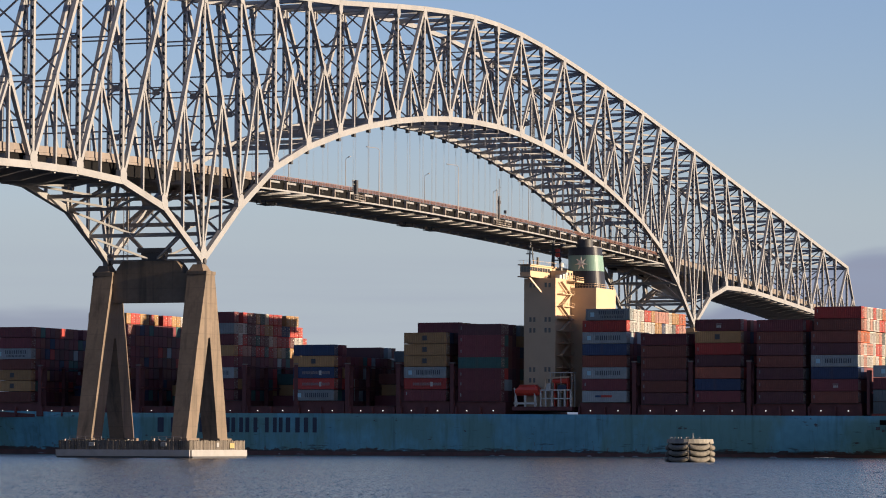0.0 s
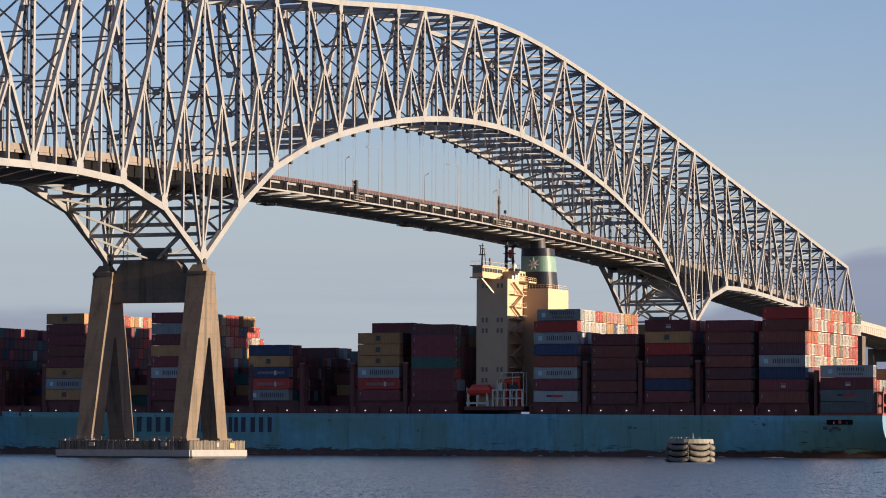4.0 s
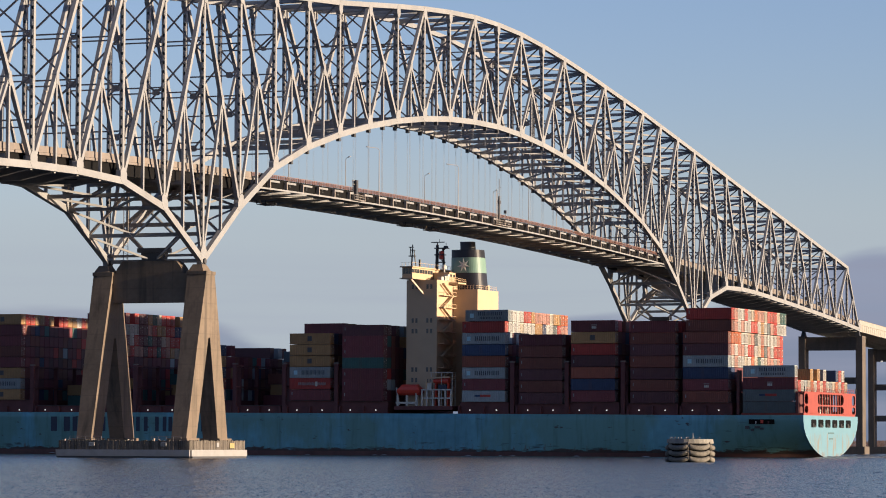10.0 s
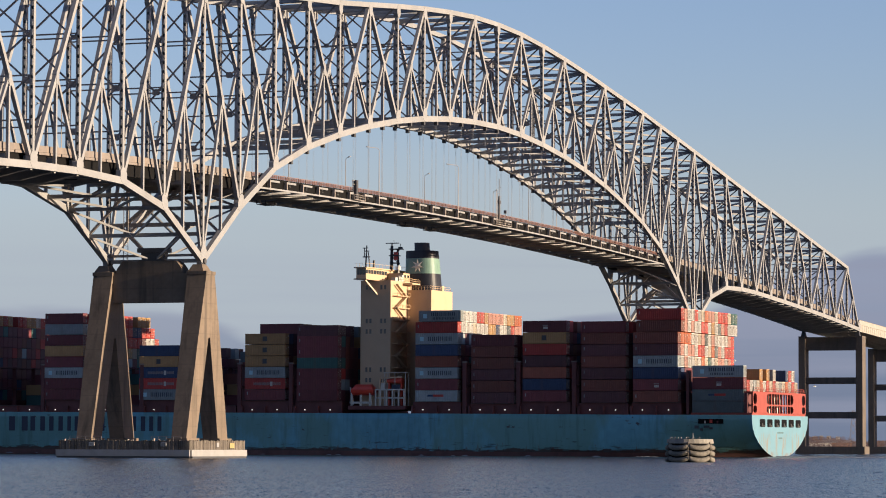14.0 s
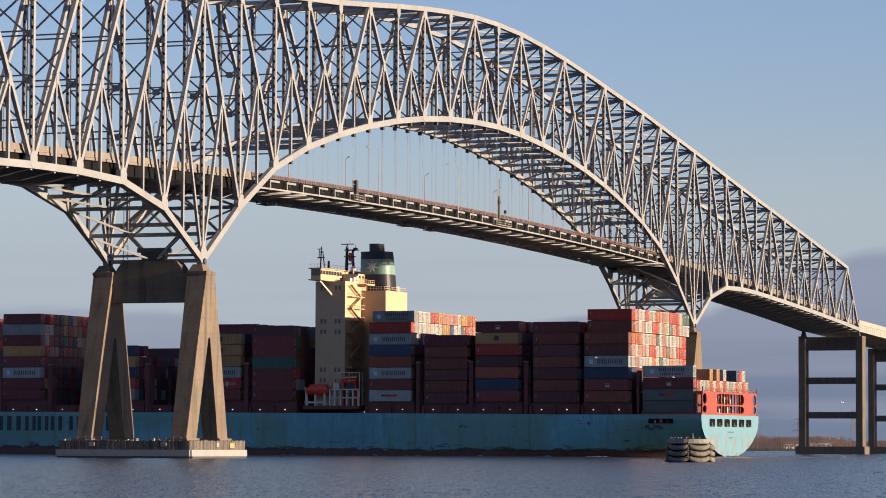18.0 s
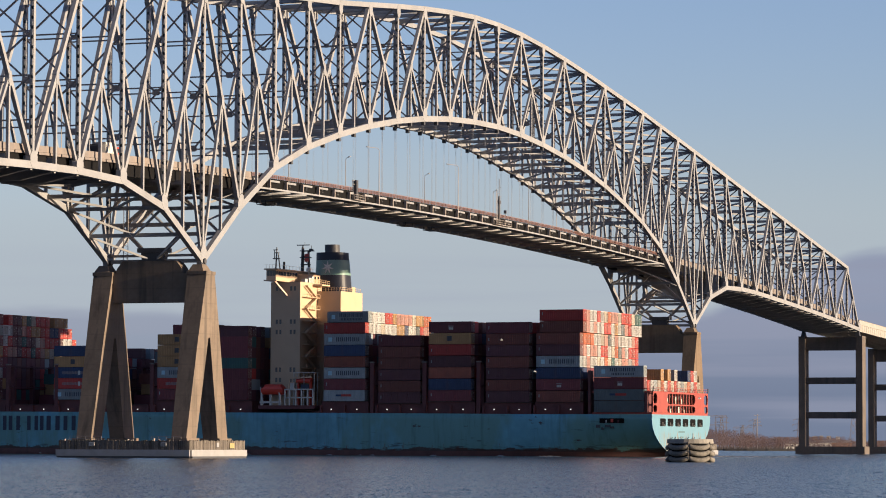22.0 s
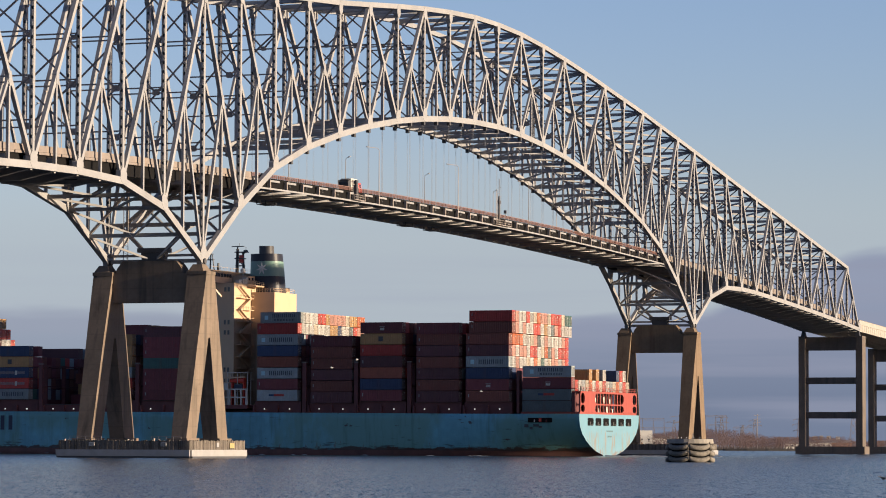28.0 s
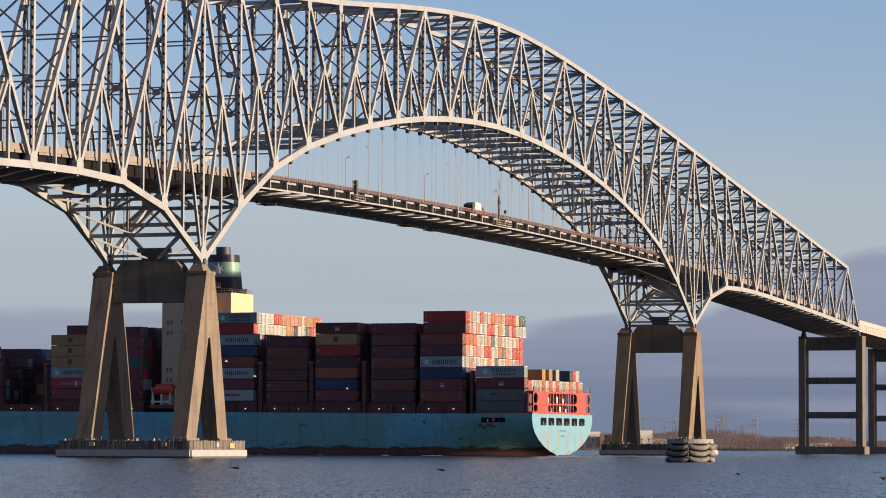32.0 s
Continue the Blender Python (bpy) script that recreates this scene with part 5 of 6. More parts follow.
# part-filled bays: low stacks away from the side, the first one higher towards the far side
for ym in (155.3, 186.8, 218.9, 252.0):
    for c in range(7, 17):
        tall = ym < 160 and c > 10
        for t in range(5 if tall else 1 + int(crng.random() * 3) + (c > 10)):
            if tall and t == 4:
                container(("slate", "grey", "slate")[c % 3], c, ym, 13.9 + t * PITCH_Z, doors=True)
            else:
                inner.append((-21.25 + CW / 2 + c * PITCH_X, ym + crng.random() * (not tall), 13.6 + t * PITCH_Z + 0.3 * tall, 12.19))
# boxes at the stern
for t, it in enumerate(["slate", ("slate", "logo"), ("burgundy", "small"), GS]):
    paint, sg = it if isinstance(it, tuple) else (it, "")
    container(paint, 0, 9.4, 11.57 + t * PITCH_Z, L=13.72, doors=True, sign=sg)
for c in range(1, 17):
    paint = ("pale", "red", "white", "grey", "pale", "orange", "white", "red")[c % 8]
    container(paint, c, 8.6, 17.0, L=12.19, doors=True)
    if c in (7, 9, 13, 14, 15):
        container({7: "ochre", 9: "white", 13: "blue", 14: "red", 15: "white"}[c], c, 8.6, 17.0 + PITCH_Z, L=12.19, doors=True)
container("ochre", 6, 9.6, 17.0 + PITCH_Z, doors=True)
parts = []
for x, y, z, L in inner:
    parts.append(box_vf(x - CW / 2, x + CW / 2, y - L / 2, y + L / 2, z, z + CH))
M_MIX = material("mixed_container_paint", (0.16, 0.07, 0.06), 0.6, var=0.3, scale=0.3)
mix_nt = M_MIX.node_tree
isl = mix_nt.nodes.new("ShaderNodeNewGeometry")
ramp = mix_nt.nodes.new("ShaderNodeValToRGB")
ramp.color_ramp.interpolation = "CONSTANT"
for k, (pos, nm) in enumerate(((0.0, "burgundy"), (0.34, "brown"), (0.56, "dark"), (0.78, "red"), (0.83, "green"), (0.88, "navy"), (0.93, "grey"), (0.97, "ochre"))):
    el = ramp.color_ramp.elements[k] if k < 2 else ramp.color_ramp.elements.new(pos)
    el.position, el.color = pos, (*PAINTS[nm], 1)
mix_nt.links.new(isl.outputs["Random Per Island"], ramp.inputs[0])
for link in list(mix_nt.links):
    if link.to_socket.name == "Base Color":
        mix_nt.links.remove(link)
mix_nt.links.new(ramp.outputs[0], mix_nt.nodes["Principled BSDF"].inputs["Base Color"])
inner_ob = piece("stacked_containers", *join_vf(parts), M_MIX)
tagged(inner_ob, "close-packed rust-coloured containers deep inside the deck stacks", "containers", kind="stuff")
containers.append((inner_ob, Vector((0, 0, 0))))


# ---------------------------------------------------------------- wake
def wake():
    """Thin slivers of foam that ride along the hull and trail from the stern."""
    rng = random.Random(14)
    vs, fs = [], []
    for k in range(290):
        if k < 90:
            y, x, h = -rng.random() ** 1.5 * 28 - 0.3, -9 + rng.random() * 18, 0.12 + rng.random() * 0.22
        elif k < 270:
            y = -rng.random() ** 1.3 * 240 - 4
            x, h = -12 + y * 0.05 + rng.random() * 3, 0.02 + rng.random() * 0.09
        else:
            y = rng.random() ** 2 * 250 + 22
            x, h = -21.6 - rng.random() * 0.4, 0.03 + rng.random() * 0.1
        w, l = 0.3 + rng.random() * 0.4, (0.5 + rng.random() * 2.2) * (0.45 if k >= 270 else 1.0)
        o = len(vs)
        # a low uneven ridge of foam
        vs += [(x - w, y - l * 0.7, -0.1), (x + w, y - l * 0.7, -0.1), (x + w, y + l, -0.1), (x - w, y + l, -0.1), (x, y - l * 0.2, h), (x + 0.1, y + l * 0.4, h * (0.3 + rng.random()))]
        fs += [(o, o + 1, o + 4), (o + 1, o + 2, o + 5, o + 4), (o + 2, o + 3, o + 5), (o + 3, o, o + 4, o + 5)]
    ob = piece("wake_foam", vs, fs, M_FOAM)
    tagged(ob, "thin pale streaks of foam beside and behind the ship", "foam", kind="stuff")
    return ob


M_FOAM = material("foam", (0.24, 0.25, 0.27), 0.9, var=0.3, scale=1.0)
foam = wake()


# ---------------------------------------------------------------- lorry on the bridge
def lorry():
    v = thing("lorry", "cream box lorry with a red cab and a rear block coloured dark as shade", "truck")
    box("chassis", -1.1, 1.1, -4.3, 4.2, 0.75, 1.1, M_DARK, v)
    prof = [(-2.5, 1.1), (-2.6, 1.6), (-2.6, 2.9), (-2.5, 3.9), (-2.3, 4.05), (1.5, 4.05), (2.0, 3.7), (2.1, 1.1)]
    ring = [(x, y, z) for x in (-1.25, 1.25) for y, z in prof]
    for k, (x, y, z) in enumerate(ring):
        if z > 3.9:
            ring[k] = (x * 0.9, y, z)
    n = len(prof)
    body = piece("body", ring, [tuple(range(n)), tuple(range(2 * n - 1, n - 1, -1))] + [(k, n + k, n + (k + 1) % n, (k + 1) % n) for k in range(n)], M_WHITE, v, "cream rounded box body")
    # dark rear block stands in for the shaded back of the body
    piece("hopper", *join_vf([bar_vf((0, -4.3, 2.2), (0, -2.62, 2.45), 2.5, 2.2, (0, 0, 1), 2.5, 2.9), bar_vf((0, -4.0, 3.45), (0, -2.7, 3.85), 1.9, 0.35), box_vf(-1.3, -1.1, -4.2, -2.7, 3.2, 3.6), box_vf(1.1, 1.3, -4.2, -2.7, 3.2, 3.6)]), M_DARK, v, "dark steel rear hopper")
    for x in (-1.27, 1.27):
        for y in (-2.0, -0.8, 0.6):
            box("body_rib", x - 0.04, x + 0.04, y - 0.06, y + 0.06, 1.2, 3.6, M_WHITE, body)
    cab = piece("cab", *join_vf([box_vf(-1.2, 1.2, 2.3, 4.2, 0.9, 2.1), bar_vf((0, 3.2, 2.1), (0, 3.1, 3.3), 2.4, 1.9, (0, 1, 0), 2.2, 1.4)]), M_LIFEBOAT, v, "red cab")
    box("windscreen", -1.0, 1.0, 4.0, 4.1, 2.2, 3.0, M_GLASS, cab)
    for x in (-1.2, 1.14):
        box("window", x, x + 0.06, 2.7, 3.7, 2.2, 3.0, M_GLASS, cab)
    for y in (-3.4, -2.3, 2.5):
        for x in (-1.0, 1.0):
            w = piece("wheel", *tube_vf((x - 0.15, y, 0.5), (x + 0.15, y, 0.5), 0.5, 14), M_DARK, v)
            piece("rim", *tube_vf((x - 0.17, y, 0.5), (x + 0.17, y, 0.5), 0.24, 10), M_STEEL_GREY, w)
    return v


truck = lorry()


# ---------------------------------------------------------------- bridge furniture
def lamp_post(x, y, arm):
    p = thing("street_lamp", "slender grey road lamp on the bridge parapet", "street lamp", (x, y, rail_z(x) - 1.2), "bridge lamps")
    piece("pole", *tube_vf((0, 0, 0), (0, 0, 10.8), 0.11, 8, 0.07), M_STEEL_GREY, p)
    arm_ob = piece("arm", *join_vf([tube_vf((0, 0, 10.8), (-0.3, arm * 0.25, 11.3), 0.06, 6), tube_vf((-0.3, arm * 0.25, 11.3), (-2.3, arm * 1.9, 11.45), 0.06, 6)]), M_STEEL_GREY, p)
    piece("lamp_head", *box_vf(-2.9, -2.1, arm * 2.0 - 0.18, arm * 2.0 + 0.18, 11.38, 11.54), M_STEEL_GREY, arm_ob)


for x in (-59, -5, 49, 102.6, 156.3, 210.6, 264, 318):
    lamp_post(x, 1.2, 1)
for x in (-34, 20, 74, 127.9, 182.2, 235.2, 290):
    lamp_post(x, W - 1.2, -1)


def cabinet(x):
    c = thing("signal_cabinet", "dark equipment cabinet with a small railed platform on the bridge edge", "cabinet", (x, 0.6, rail_z(x) - 3.0))
    box("cabinet_body", -0.55, 0.55, -0.4, 0.4, 0.2, 4.6, M_DARK, c)
    box("platform", -3.0, 3.4, -0.9, 0.5, 0.0, 0.16, M_STEEL_GREY, c)
    rail = [bar_vf((-3.0, -0.9, z), (3.4, -0.9, z), 0.08, 0.08) for z in (0.7, 1.2)] + [bar_vf((-3 + k * 1.28, -0.9, 0), (-3 + k * 1.28, -0.9, 1.2), 0.08, 0.08) for k in range(6)]
    rail += [bar_vf((-2.0, 0, 3.0), (-2.0, 0, 4.6), 0.1, 0.1), bar_vf((-2.0, 0, 4.5), (0, 0, 4.5), 0.1, 0.1), bar_vf((-2.0, 0, 3.6), (0, 0, 3.6), 0.1, 0.1)]
    piece("platform_rail", *join_vf(rail), M_STEEL_GREY, c)


def signal_mast(x):
    m = thing("signal_mast", "thin lattice navigation mast with a ladder at mid span", "mast", (x, 0.6, rail_z(x) - 3.0))
    parts = [tube_vf((0, 0, 0), (0, 0, 7.5), 0.28, 8), tube_vf((0, 0, 7.5), (0, 0, 12.0), 0.09, 6), box_vf(-0.6, 0.6, -0.3, 0.3, 5.6, 6.4), bar_vf((-0.2, 0, 9.5), (1.4, 0, 9.9), 0.08, 0.08)]
    piece("pole", *join_vf(parts), M_DARK, m)
    lad = [tube_vf((-2.2, 0, 0), (-2.2, 0, 8.6), 0.06, 5), tube_vf((-1.2, 0, 0), (-1.2, 0, 8.2), 0.06, 5)] + [bar_vf((-2.2, 0, k * 0.5 + 0.3), (-1.2, 0, k * 0.5 + 0.3), 0.05, 0.05) for k in range(15)] + [bar_vf((-2.2, 0, 8.6), (0, 0, 8.0), 0.06, 0.06)]
    piece("ladder", *join_vf(lad), M_STEEL_GREY, m)
    plat = [box_vf(-5.0, 7.0, -1.0, 0.4, 0.0, 0.15)] + [bar_vf((-5, -1, z), (7, -1, z), 0.08, 0.08) for z in (0.6, 1.2)] + [bar_vf((-5 + k * 1.5, -1, 0), (-5 + k * 1.5, -1, 1.2), 0.08, 0.08) for k in range(9)]
    piece("platform", *join_vf(plat), M_STEEL_GREY, m)
    piece("lantern", *join_vf([tube_vf((4.8, 0, 0.2), (4.8, 0, 3.6), 0.08, 6), box_vf(4.5, 5.1, -0.3, 0.3, 3.4, 4.2)]), M_DARK, m)


def cradle(x, y):
    """A small railed inspection platform hung under the floor beams."""
    c = thing("inspection_cradle", "small grey railed platform hanging under the bridge deck", "platform", (x, y, rail_z(x) - 3.7), "cradles under the deck")
    box("cradle_floor", -2.6, 2.6, -1.2, 1.2, -0.75, -0.6, M_DARK, c)
    for sx in (-2.4, 2.4):
        for sy in (-1.1, 1.1):
            bar("hanger_rod", (sx, sy, -0.7), (sx, sy, 0.1), 0.12, 0.12, M_DARK, c)


cradle(160.7, 17.0)
cradle(179.3, 17.0)
cradle(73.0, 17.0)
cabinet(86.6)
signal_mast(185.3)
# access ladder down to the pier
lad = thing("pier_ladder", "caged steel access ladder from the deck to the pier top", "ladder", (node_x(0) - 1.0, 16.5, 38.0))
piece("stile", *tube_vf((0, -0.5, 0), (0, -0.5, 20), 0.08, 5), M_STEEL_GREY, lad)
piece("stile", *tube_vf((0, 0.5, 0), (0, 0.5, 20), 0.08, 5), M_STEEL_GREY, lad)
for k in range(25):
    bar("rung", (0, -0.5, k * 0.8), (0, 0.5, k * 0.8 + 0.5), 0.06, 0.06, M_STEEL_GREY, lad)

# ---------------------------------------------------------------- far shore
AWAY = Vector((AIM.x, AIM.y, 0)).normalized()
ASIDE = Vector((AWAY.y, -AWAY.x, 0))


def bank(u, d):
    """A place on the far shore: u metres to the side, d metres off."""
    p = Vector((EYE.x, EYE.y, 0)) + AWAY * d + ASIDE * u
    return p


M_BANK = material("winter_bank", (0.06, 0.045, 0.035), 0.95, var=0.4, scale=0.02, fine=0.3)
M_TWIG = material("bare_twigs", (0.118, 0.080, 0.082), 0.95, var=0.3, scale=0.03, fine=0.4)
# reeds coloured dark slate in place of the shaded bank below the trees
M_REED = material("shade_dark_reeds", (0.058, 0.050, 0.052), 0.95, var=0.3, scale=0.05, fine=0.5)
M_FARSTEEL = material("weathered_pylon_zinc", (0.13, 0.12, 0.135), 0.7, var=0.15)
M_DARKROCK = material("dark_wet_stone", (0.035, 0.033, 0.033), 0.9, var=0.4, scale=0.3)
M_FARWALL = material("pale_cladding", (0.42, 0.41, 0.39), 0.7, var=0.1, scale=0.1)
M_FARROOF = material("dark_roofing", (0.16, 0.15, 0.15), 0.8, var=0.2, scale=0.1)
M_FARBRICK = material("orange_brick", (0.21, 0.12, 0.085), 0.8, var=0.2, scale=0.1)


def far_land():
    rng = random.Random(4)
    vs, fs = [], []
    n = 90
    for k in range(n + 1):
        u = -700 + k * 1500 / n
        d0 = 2480 + 25 * math.sin(k * 0.35) + rng.random() * 14
        for d, z in ((d0, -0.5), (d0 + 6, 1.3), (d0 + 400, 3.0), (4350, 4.0), (4360, -1.0)):
            p = bank(u * d / 2500, d)
            vs.append((p.x, p.y, z))
    for k in range(n):
        for j in range(4):
            fs.append((k * 5 + j, k * 5 + j + 1, (k + 1) * 5 + j + 1, (k + 1) * 5 + j))
    tagged(piece("ground", vs, fs, M_BANK), "low brown winter riverbank across the water", "ground", kind="structure")


def far_trees():
    """Bare winter trees: trunk, limbs and crowns of many fine twig slivers."""
    rng = random.Random(11)
    vs, fs = [], []

    def sliver(p, q, w):
        o = len(vs)
        s = ASIDE * w
        vs.extend([tuple(p - s), tuple(p + s), tuple(q)])
        fs.append((o, o + 1, o + 2))

    for k in range(1700):
        u = -320 + rng.random() * 800
        d = 2520 + rng.random() ** 1.4 * 320
        base = bank(u, d) + Vector((0, 0, 1.2))
        hump = 0.8 + 0.3 * math.sin(u * 0.021 - 2.6) + 0.15 * math.sin(u * 0.067)
        h = (11.5 + rng.random() * 2.6) * max(0.52, hump)
        sliver(base, base + Vector((0, 0, h * 0.8)), 0.22)
        for j in range(150):
            f = 0.2 + 0.78 * rng.random()
            spread = h * 0.38 * (1.15 - abs(f - 0.55))
            a = rng.random() * 6.283
            r = spread * rng.random() ** 0.5
            c = base + Vector((math.cos(a) * r, math.sin(a) * r, h * f))
            tip = c + Vector((math.cos(a) * 0.8, math.sin(a) * 0.8, 0.2 + rng.random() * 0.8))
            sliver(c, tip, 0.07 + rng.random() * 0.12)
    ob = piece("bare_trees", vs, fs, M_TWIG)
    tagged(ob, "bare brown winter woods along the far bank", "trees", kind="stuff")
    vs.clear(), fs.clear()
    for k in range(2600):
        u = -340 + rng.random() * 860
        base = bank(u, 2500 + rng.random() * 16) + Vector((0, 0, 0.6))
        sliver(base, base + Vector((rng.random() - 0.5, rng.random() - 0.5, 1.6 + rng.random() * 2.2)), 0.5)
    tagged(piece("reeds", vs, fs, M_REED), "reeds and scrub along the water's edge, coloured dark as the shaded bank", "reeds", kind="stuff")


def pylon(u, d, h, arms, lean=0):
    p = bank(u, d)
    t = thing("power_pylon", "grey steel lattice power pylon behind the trees", "pylon", (p.x, p.y, 1.5), "power pylons")
    t.rotation_euler = (0, 0, -math.atan2(AWAY.x, AWAY.y))
    w0, w1 = h * 0.11, h * 0.025
    body = []
    for sx in (-1, 1):
        for sy in (-1, 1):
            body.append(bar_vf((sx * w0, sy * w0, 0), (sx * w1, sy * w1, h), 0.22, 0.22))
    n = 6
    for k in range(n):
        a, b = k / n, (k + 1) / n
        wa, wb = w0 + (w1 - w0) * a, w0 + (w1 - w0) * b
        for s in (-1, 1):
            body += [bar_vf((-wa, s * wa, h * a), (wb, s * wb, h * b), 0.12, 0.12), bar_vf((wa, s * wa, h * a), (-wb, s * wb, h * b), 0.12, 0.12)]
    piece("tower", *join_vf(body), M_FARSTEEL, t)
    for z, half_w in arms:
        arm = [bar_vf((-half_w, 0, h * z), (half_w, 0, h * z), 0.25, 0.25), bar_vf((-half_w, 0, h * z), (0, 0, h * z + 1.6), 0.18, 0.18), bar_vf((half_w, 0, h * z), (0, 0, h * z + 1.6), 0.18, 0.18)]
        arm += [bar_vf((s * half_w, 0, h * z), (s * half_w, 0, h * z - 1.3), 0.2, 0.2) for s in (-1, 1)]
        piece("crossarm", *join_vf(arm), M_FARSTEEL, t)


def gantry(u, d, w, h):
    p = bank(u, d)
    t = thing("substation_gantry", "wide steel switchyard gantry frame", "gantry", (p.x, p.y, 1.5), "switchyard gantries")
    t.rotation_euler = (0, 0, -math.atan2(AWAY.x, AWAY.y))
    n = max(2, int(w / 7))
    for k in range(n + 1):
        x = -w / 2 + w * k / n
        piece("mast", *join_vf([bar_vf((x - 0.8, 0, 0), (x, 0, h), 0.25, 0.25), bar_vf((x + 0.8, 0, 0), (x, 0, h), 0.25, 0.25)]), M_FARSTEEL, t)
    beam = [bar_vf((-w / 2, 0, z), (w / 2, 0, z), 0.22, 0.22) for z in (h, h - 1.3)]
    beam += [bar_vf((-w / 2 + w * k / (2 * n), 0, h - 1.3 * (k % 2)), (-w / 2 + w * (k + 1) / (2 * n), 0, h - 1.3 * ((k + 1) % 2)), 0.14, 0.14) for k in range(2 * n)]
    piece("beam", *join_vf(beam), M_FARSTEEL, t)


def far_house(u, d, w, h, roof, wall):
    p = bank(u, d)
    t = thing("shore_building", "small pale building on the far bank among trees", "building", (p.x, p.y, 1.5), "far buildings")
    t.rotation_euler = (0, 0, -math.atan2(AWAY.x, AWAY.y))
    box("wall", -w / 2, w / 2, 0, w * 0.7, 0, h, wall, t)
    if roof:
        vs = [(-w / 2 - 0.4, -0.4, h), (w / 2 + 0.4, -0.4, h), (w / 2 + 0.4, w * 0.7 + 0.4, h), (-w / 2 - 0.4, w * 0.7 + 0.4, h), (-w / 2, w * 0.35, h + roof), (w / 2, w * 0.35, h + roof)]
        piece("roof", vs, [(0, 1, 5, 4), (2, 3, 4, 5), (0, 4, 3), (1, 2, 5), (3, 2, 1, 0)], M_FARROOF, t)
    n = max(1, int(w / 4))
    for k in range(n):
        x = -w / 2 + w * (k + 0.5) / n
        box("window", x - 0.6, x + 0.6, -0.06, 0.02, h * 0.45, h * 0.45 + 1.4, M_GLASS, t)


def far_shore():
    far_land()
    far_trees()
    for u, d, h, arms in ((204, 2750, 28, ((0.95, 12), (0.78, 9))), (196, 2760, 24, ((0.92, 7),)), (231, 2700, 27, ((0.95, 5), (0.8, 6), (0.65, 5))), (253, 2750, 20, ((0.9, 8), (0.7, 8))), (268, 2800, 25, ((0.95, 5), (0.8, 6))), (290, 2650, 25, ((0.95, 5), (0.78, 6), (0.6, 5))), (275, 3000, 20, ((0.9, 6),)), (340, 2700, 32, ((0.95, 5), (0.8, 6)))):
        pylon(u, d, h, arms)
    gantry(165, 2620, 26, 24)
    gantry(172, 2650, 34, 17)
    gantry(148, 2640, 16, 13)
    gantry(222, 2650, 17, 27)
    gantry(226, 2700, 13, 20)
    n = 60
    for k in range(n):
        a, b = bank(-360 + k * 15.5, 2462 + 5 * math.sin(k * 0.6)), bank(-360 + (k + 1) * 15.5 + 0.5, 2462 + 5 * math.sin((k + 1) * 0.6))
        r = tagged(piece("breakwater", *bar_vf(a + Vector((0, 0, 0.3)), b + Vector((0, 0, 0.3)), 5.0, 1.6 + (k * 7 % 5) * 0.2, w2=4.4), M_DARKROCK), "low dark stone breakwater along the far bank", "breakwater", "breakwater stretches")
    p = bank(247, 2560)
    t = thing("utility_pole", "tall steel utility pole with short crossarms", "pole", (p.x, p.y, 1.2))
    piece("pole", *tube_vf((0, 0, 0), (0, 0, 27.5), 0.36, 8, 0.26), M_FARSTEEL, t)
    for z in (20.5, 23.5, 26.5):
        piece("crossarm", *bar_vf(ASIDE * -2.6 + Vector((0, 0, z)), ASIDE * 2.6 + Vector((0, 0, z + 0.3)), 0.3, 0.3), M_STEEL_GREY, t)
    for u, d, w, h, roof, wall in ((118, 2560, 12, 13, 0, M_FARWALL), (128, 2550, 9, 10, 2, M_FARBRICK), (104, 2570, 14, 9, 2.5, M_FARWALL), (158, 2540, 11, 14, 0, M_FARWALL), (150, 2545, 13, 9, 0, M_FARWALL), (172, 2560, 16, 8, 2, M_FARWALL), (190, 2580, 18, 5, 2, M_FARWALL), (300, 2600, 20, 5, 2, M_FARWALL), (318, 2600, 16, 5, 2, M_FARBRICK), (278, 2590, 14, 4, 2, M_FARWALL), (60, 2560, 22, 8, 2, M_FARBRICK), (20, 2570, 26, 7, 2, M_FARWALL), (322, 2820, 3.4, 9.5, 1.5, M_FARWALL), (328, 2825, 3, 9.8, 1.8, M_FARBRICK), (335, 2830, 3.2, 9.6, 1.8, M_FARWALL), (343, 2830, 3.5, 9.2, 1.6, M_FARWALL)):
        far_house(u, d, w, h, roof, wall)


far_shore()


# ---------------------------------------------------------------- low-flying birds
def cormorant():
    b = thing("cormorant", "black cormorant flying low over the water", "bird", group="cormorants")
    v, f = join_vf([tube_vf((0, -0.42, 0), (0, 0.1, 0.02), 0.05, 7, 0.13), tube_vf((0, 0.1, 0.02), (0, 0.4, 0.05), 0.13, 7, 0.06), tube_vf((0, 0.4, 0.05), (0, 0.72, 0.12), 0.06, 6, 0.04), tube_vf((0, 0.72, 0.12), (0, 0.88, 0.11), 0.05, 6, 0.015)])
    piece("body", v, f, M_DARK, b, smooth=True)
    for s in (-1, 1):
        vs = [(s * 0.08, 0.18, 0.05), (s * 0.08, -0.14, 0.05), (s * 0.3, -0.12, 0.14), (s * 0.3, 0.18, 0.14), (s * 0.52, -0.26, 0.1), (s * 0.5, -0.02, 0.1)]
        vs += [(x, y, z + 0.03) for x, y, z in vs]
        fs = [(0, 1, 2, 3), (3, 2, 4, 5), (6, 9, 8, 7), (9, 11, 10, 8), (0, 3, 9, 6), (3, 5, 11, 9), (5, 4, 10, 11), (4, 2, 8, 10), (2, 1, 7, 8), (1, 0, 6, 7)]
        piece("wing", vs, fs, M_DARK, b)
    return b


birds = [cormorant() for k in range(4)]


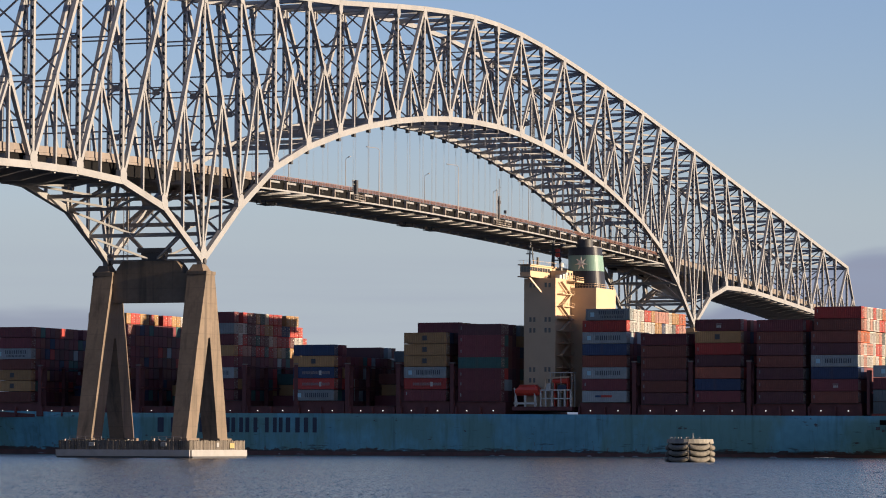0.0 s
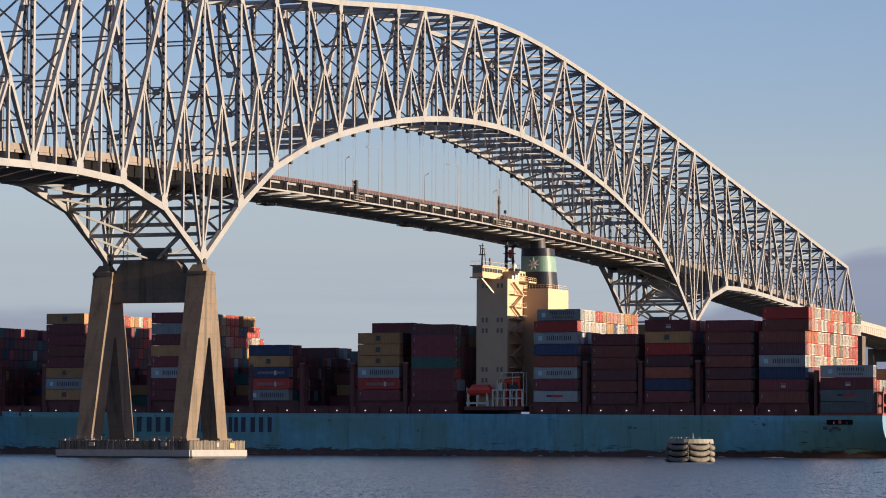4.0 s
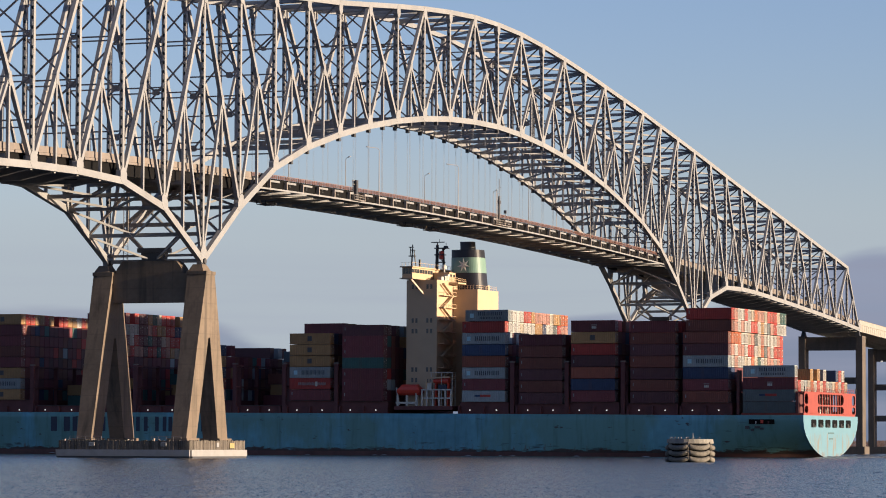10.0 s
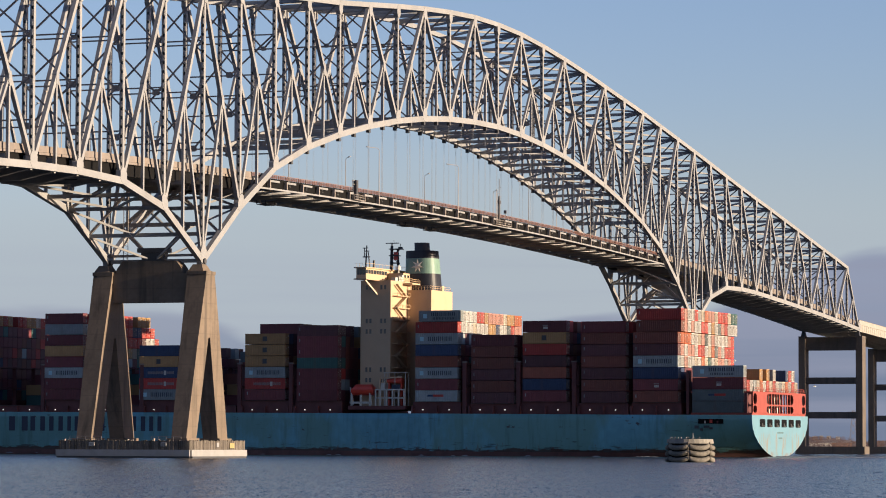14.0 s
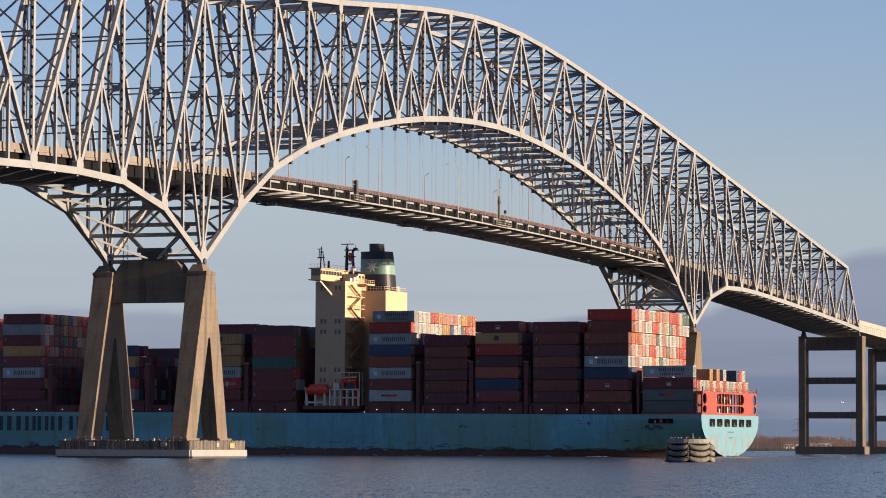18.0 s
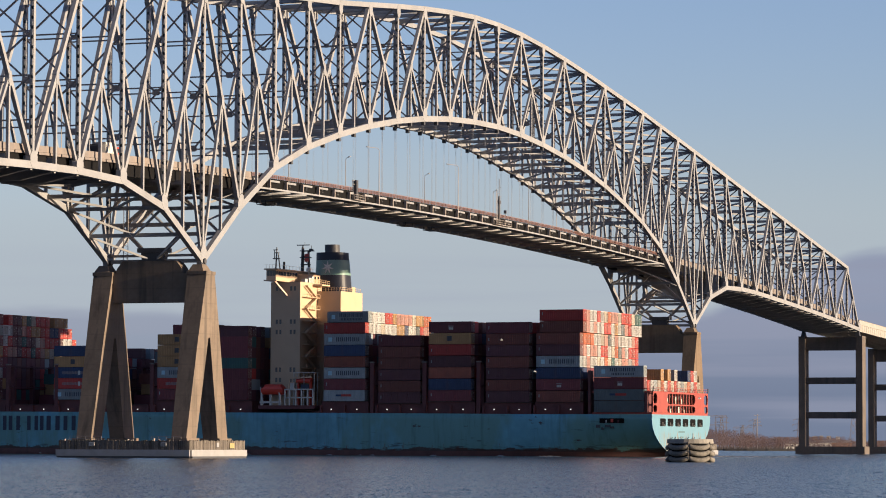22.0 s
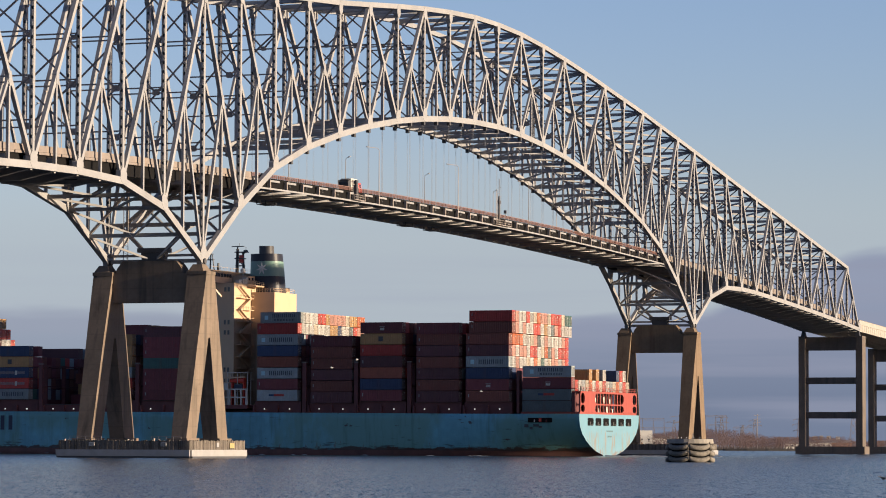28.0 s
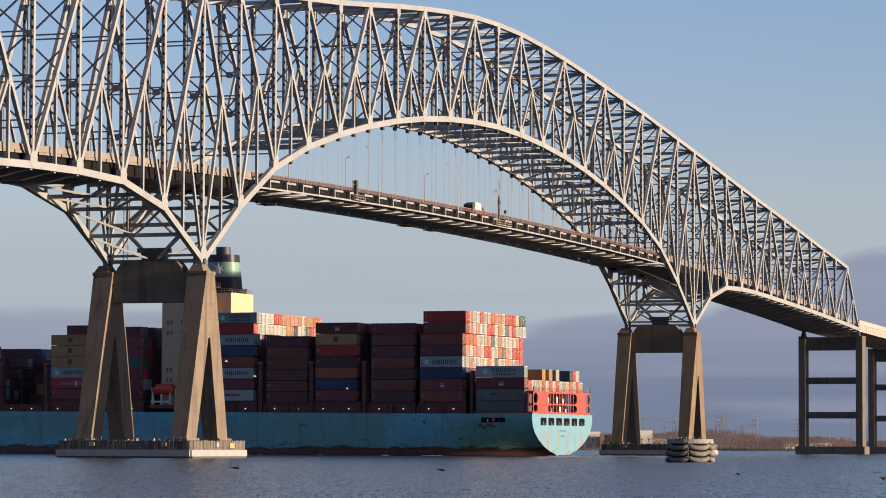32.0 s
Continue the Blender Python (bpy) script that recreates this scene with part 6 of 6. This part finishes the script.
def flying_gull():
    b = thing("gull", "white gull gliding beside the ship", "bird", group="gulls in flight")
    piece("body", *join_vf([tube_vf((0, -0.3, 0), (0, 0.05, 0.02), 0.03, 7, 0.1), tube_vf((0, 0.05, 0.02), (0, 0.32, 0.04), 0.1, 7, 0.03)]), M_GULL, b, smooth=True)
    for s in (-1, 1):
        vs = [(s * 0.06, 0.14, 0.04), (s * 0.06, -0.08, 0.04), (s * 0.36, -0.06, 0.2), (s * 0.36, 0.16, 0.2), (s * 0.7, -0.16, 0.1), (s * 0.66, 0.0, 0.1)]
        vs += [(x, y, z + 0.03) for x, y, z in vs]
        fs = [(0, 1, 2, 3), (3, 2, 4, 5), (6, 9, 8, 7), (9, 11, 10, 8), (0, 3, 9, 6), (3, 5, 11, 9), (5, 4, 10, 11), (4, 2, 8, 10), (2, 1, 7, 8), (1, 0, 6, 7)]
        piece("wing", vs, fs, M_GULL, b)
    return b


M_GULL = material("white_feathers", (0.75, 0.75, 0.73), 0.8, var=0.1)
gulls = [flying_gull() for k in range(3)]
GULL_WAYS = (
    ((0, 59.3, -210.0, 24.2), (10, 31.2, -132.9, 19.4), (18, 11.8, -80.3, 20.0), (21, 5.9, -64.9, 23.3), (24, 3.8, -59.4, 23.4), (27, -2.3, -42.4, 20.4), (30, -8.2, -25.8, 17.9), (32, -11.2, -17.3, 16.1)),
    ((0, 67.6, -230.7, 14.3), (10, 37.7, -149.5, 14.0), (18, 17.2, -94.5, 16.2), (21, 10.3, -76.0, 17.6), (24, 2.6, -54.8, 16.0), (27, -4.0, -37.1, 17.4), (30, -10.0, -21.1, 18.3), (32, -13.3, -12.1, 19.0)),
    ((0, 71.6, -241.0, 11.0), (10, 48.2, -177.5, 10.8), (18, 29.0, -125.5, 11.4), (21, 21.7, -105.8, 11.8), (24, 14.3, -85.9, 12.6), (27, 6.8, -65.6, 13.1), (30, -0.3, -46.4, 13.6), (32, -4.8, -34.4, 13.7)))


def flight(t):
    """Where the first bird is: it comes in from one side and draws slowly away."""
    track = ((-4.0, 90.0, 225.0), (27.0, 43.0, 228.0), (28.0, 31.9, 236.0), (29.0, 22.6, 278.0), (30.0, 9.4, 297.0), (31.0, -5.0, 307.0), (32.0, -20.1, 320.0), (36.5, -95.0, 360.0))
    for (ta, ua, da), (tb, ub, db) in zip(track, track[1:]):
        if t <= tb:
            f = (t - ta) / (tb - ta)
            return bank(ua + (ub - ua) * f, da + (db - da) * f) + Vector((0, 0, 0.3))


def motions():
    for bird, delay in zip(birds, (0.0, 1.35, 3.2, 4.0)):
        rows = []
        for t in (0, 14, 24, 26, 27, 28, 28.5, 29, 29.5, 30, 30.5, 31, 31.5, 32):
            p, q = flight(t - delay), flight(t - delay + 0.2)
            rows.append((float(t), pose(p.x, p.y, p.z, 0, 0, math.degrees(math.atan2(-(q - p).x, (q - p).y)))))
        walk(bird, rows)
    for gull, way in zip(gulls, GULL_WAYS):
        walk(gull, [(float(t), pose(x, y, z, 0, 8, 18)) for t, x, y, z in way])
    walk(ship, [(t, ship_pose(t)) for t in SHIP_TIMES])
    rows = []
    for t in SHIP_TIMES:
        m = ship_pose(t)
        m.translation.z = 0.05
        rows.append((t, m))
    walk(foam, rows)
    for ob, local in containers:
        off = Matrix.Translation(local)
        walk(ob, [(t, ship_pose(t) @ off) for t in SHIP_TIMES])
    rows = []
    for t in (0, 6, 12, 15, 17, 19, 21, 23, 25, 27, 29, 31, 32):
        x = 96.6 + 21.2 * (t - 28) if t >= 15 else -200 + t * 0.2
        slope = math.degrees(math.atan(-1.5e-4 * (x - 183)))
        rows.append((float(t), pose(x, 6.0, rail_z(x) - 1.42, slope, 0, -90)))
    walk(truck, rows)


motions()
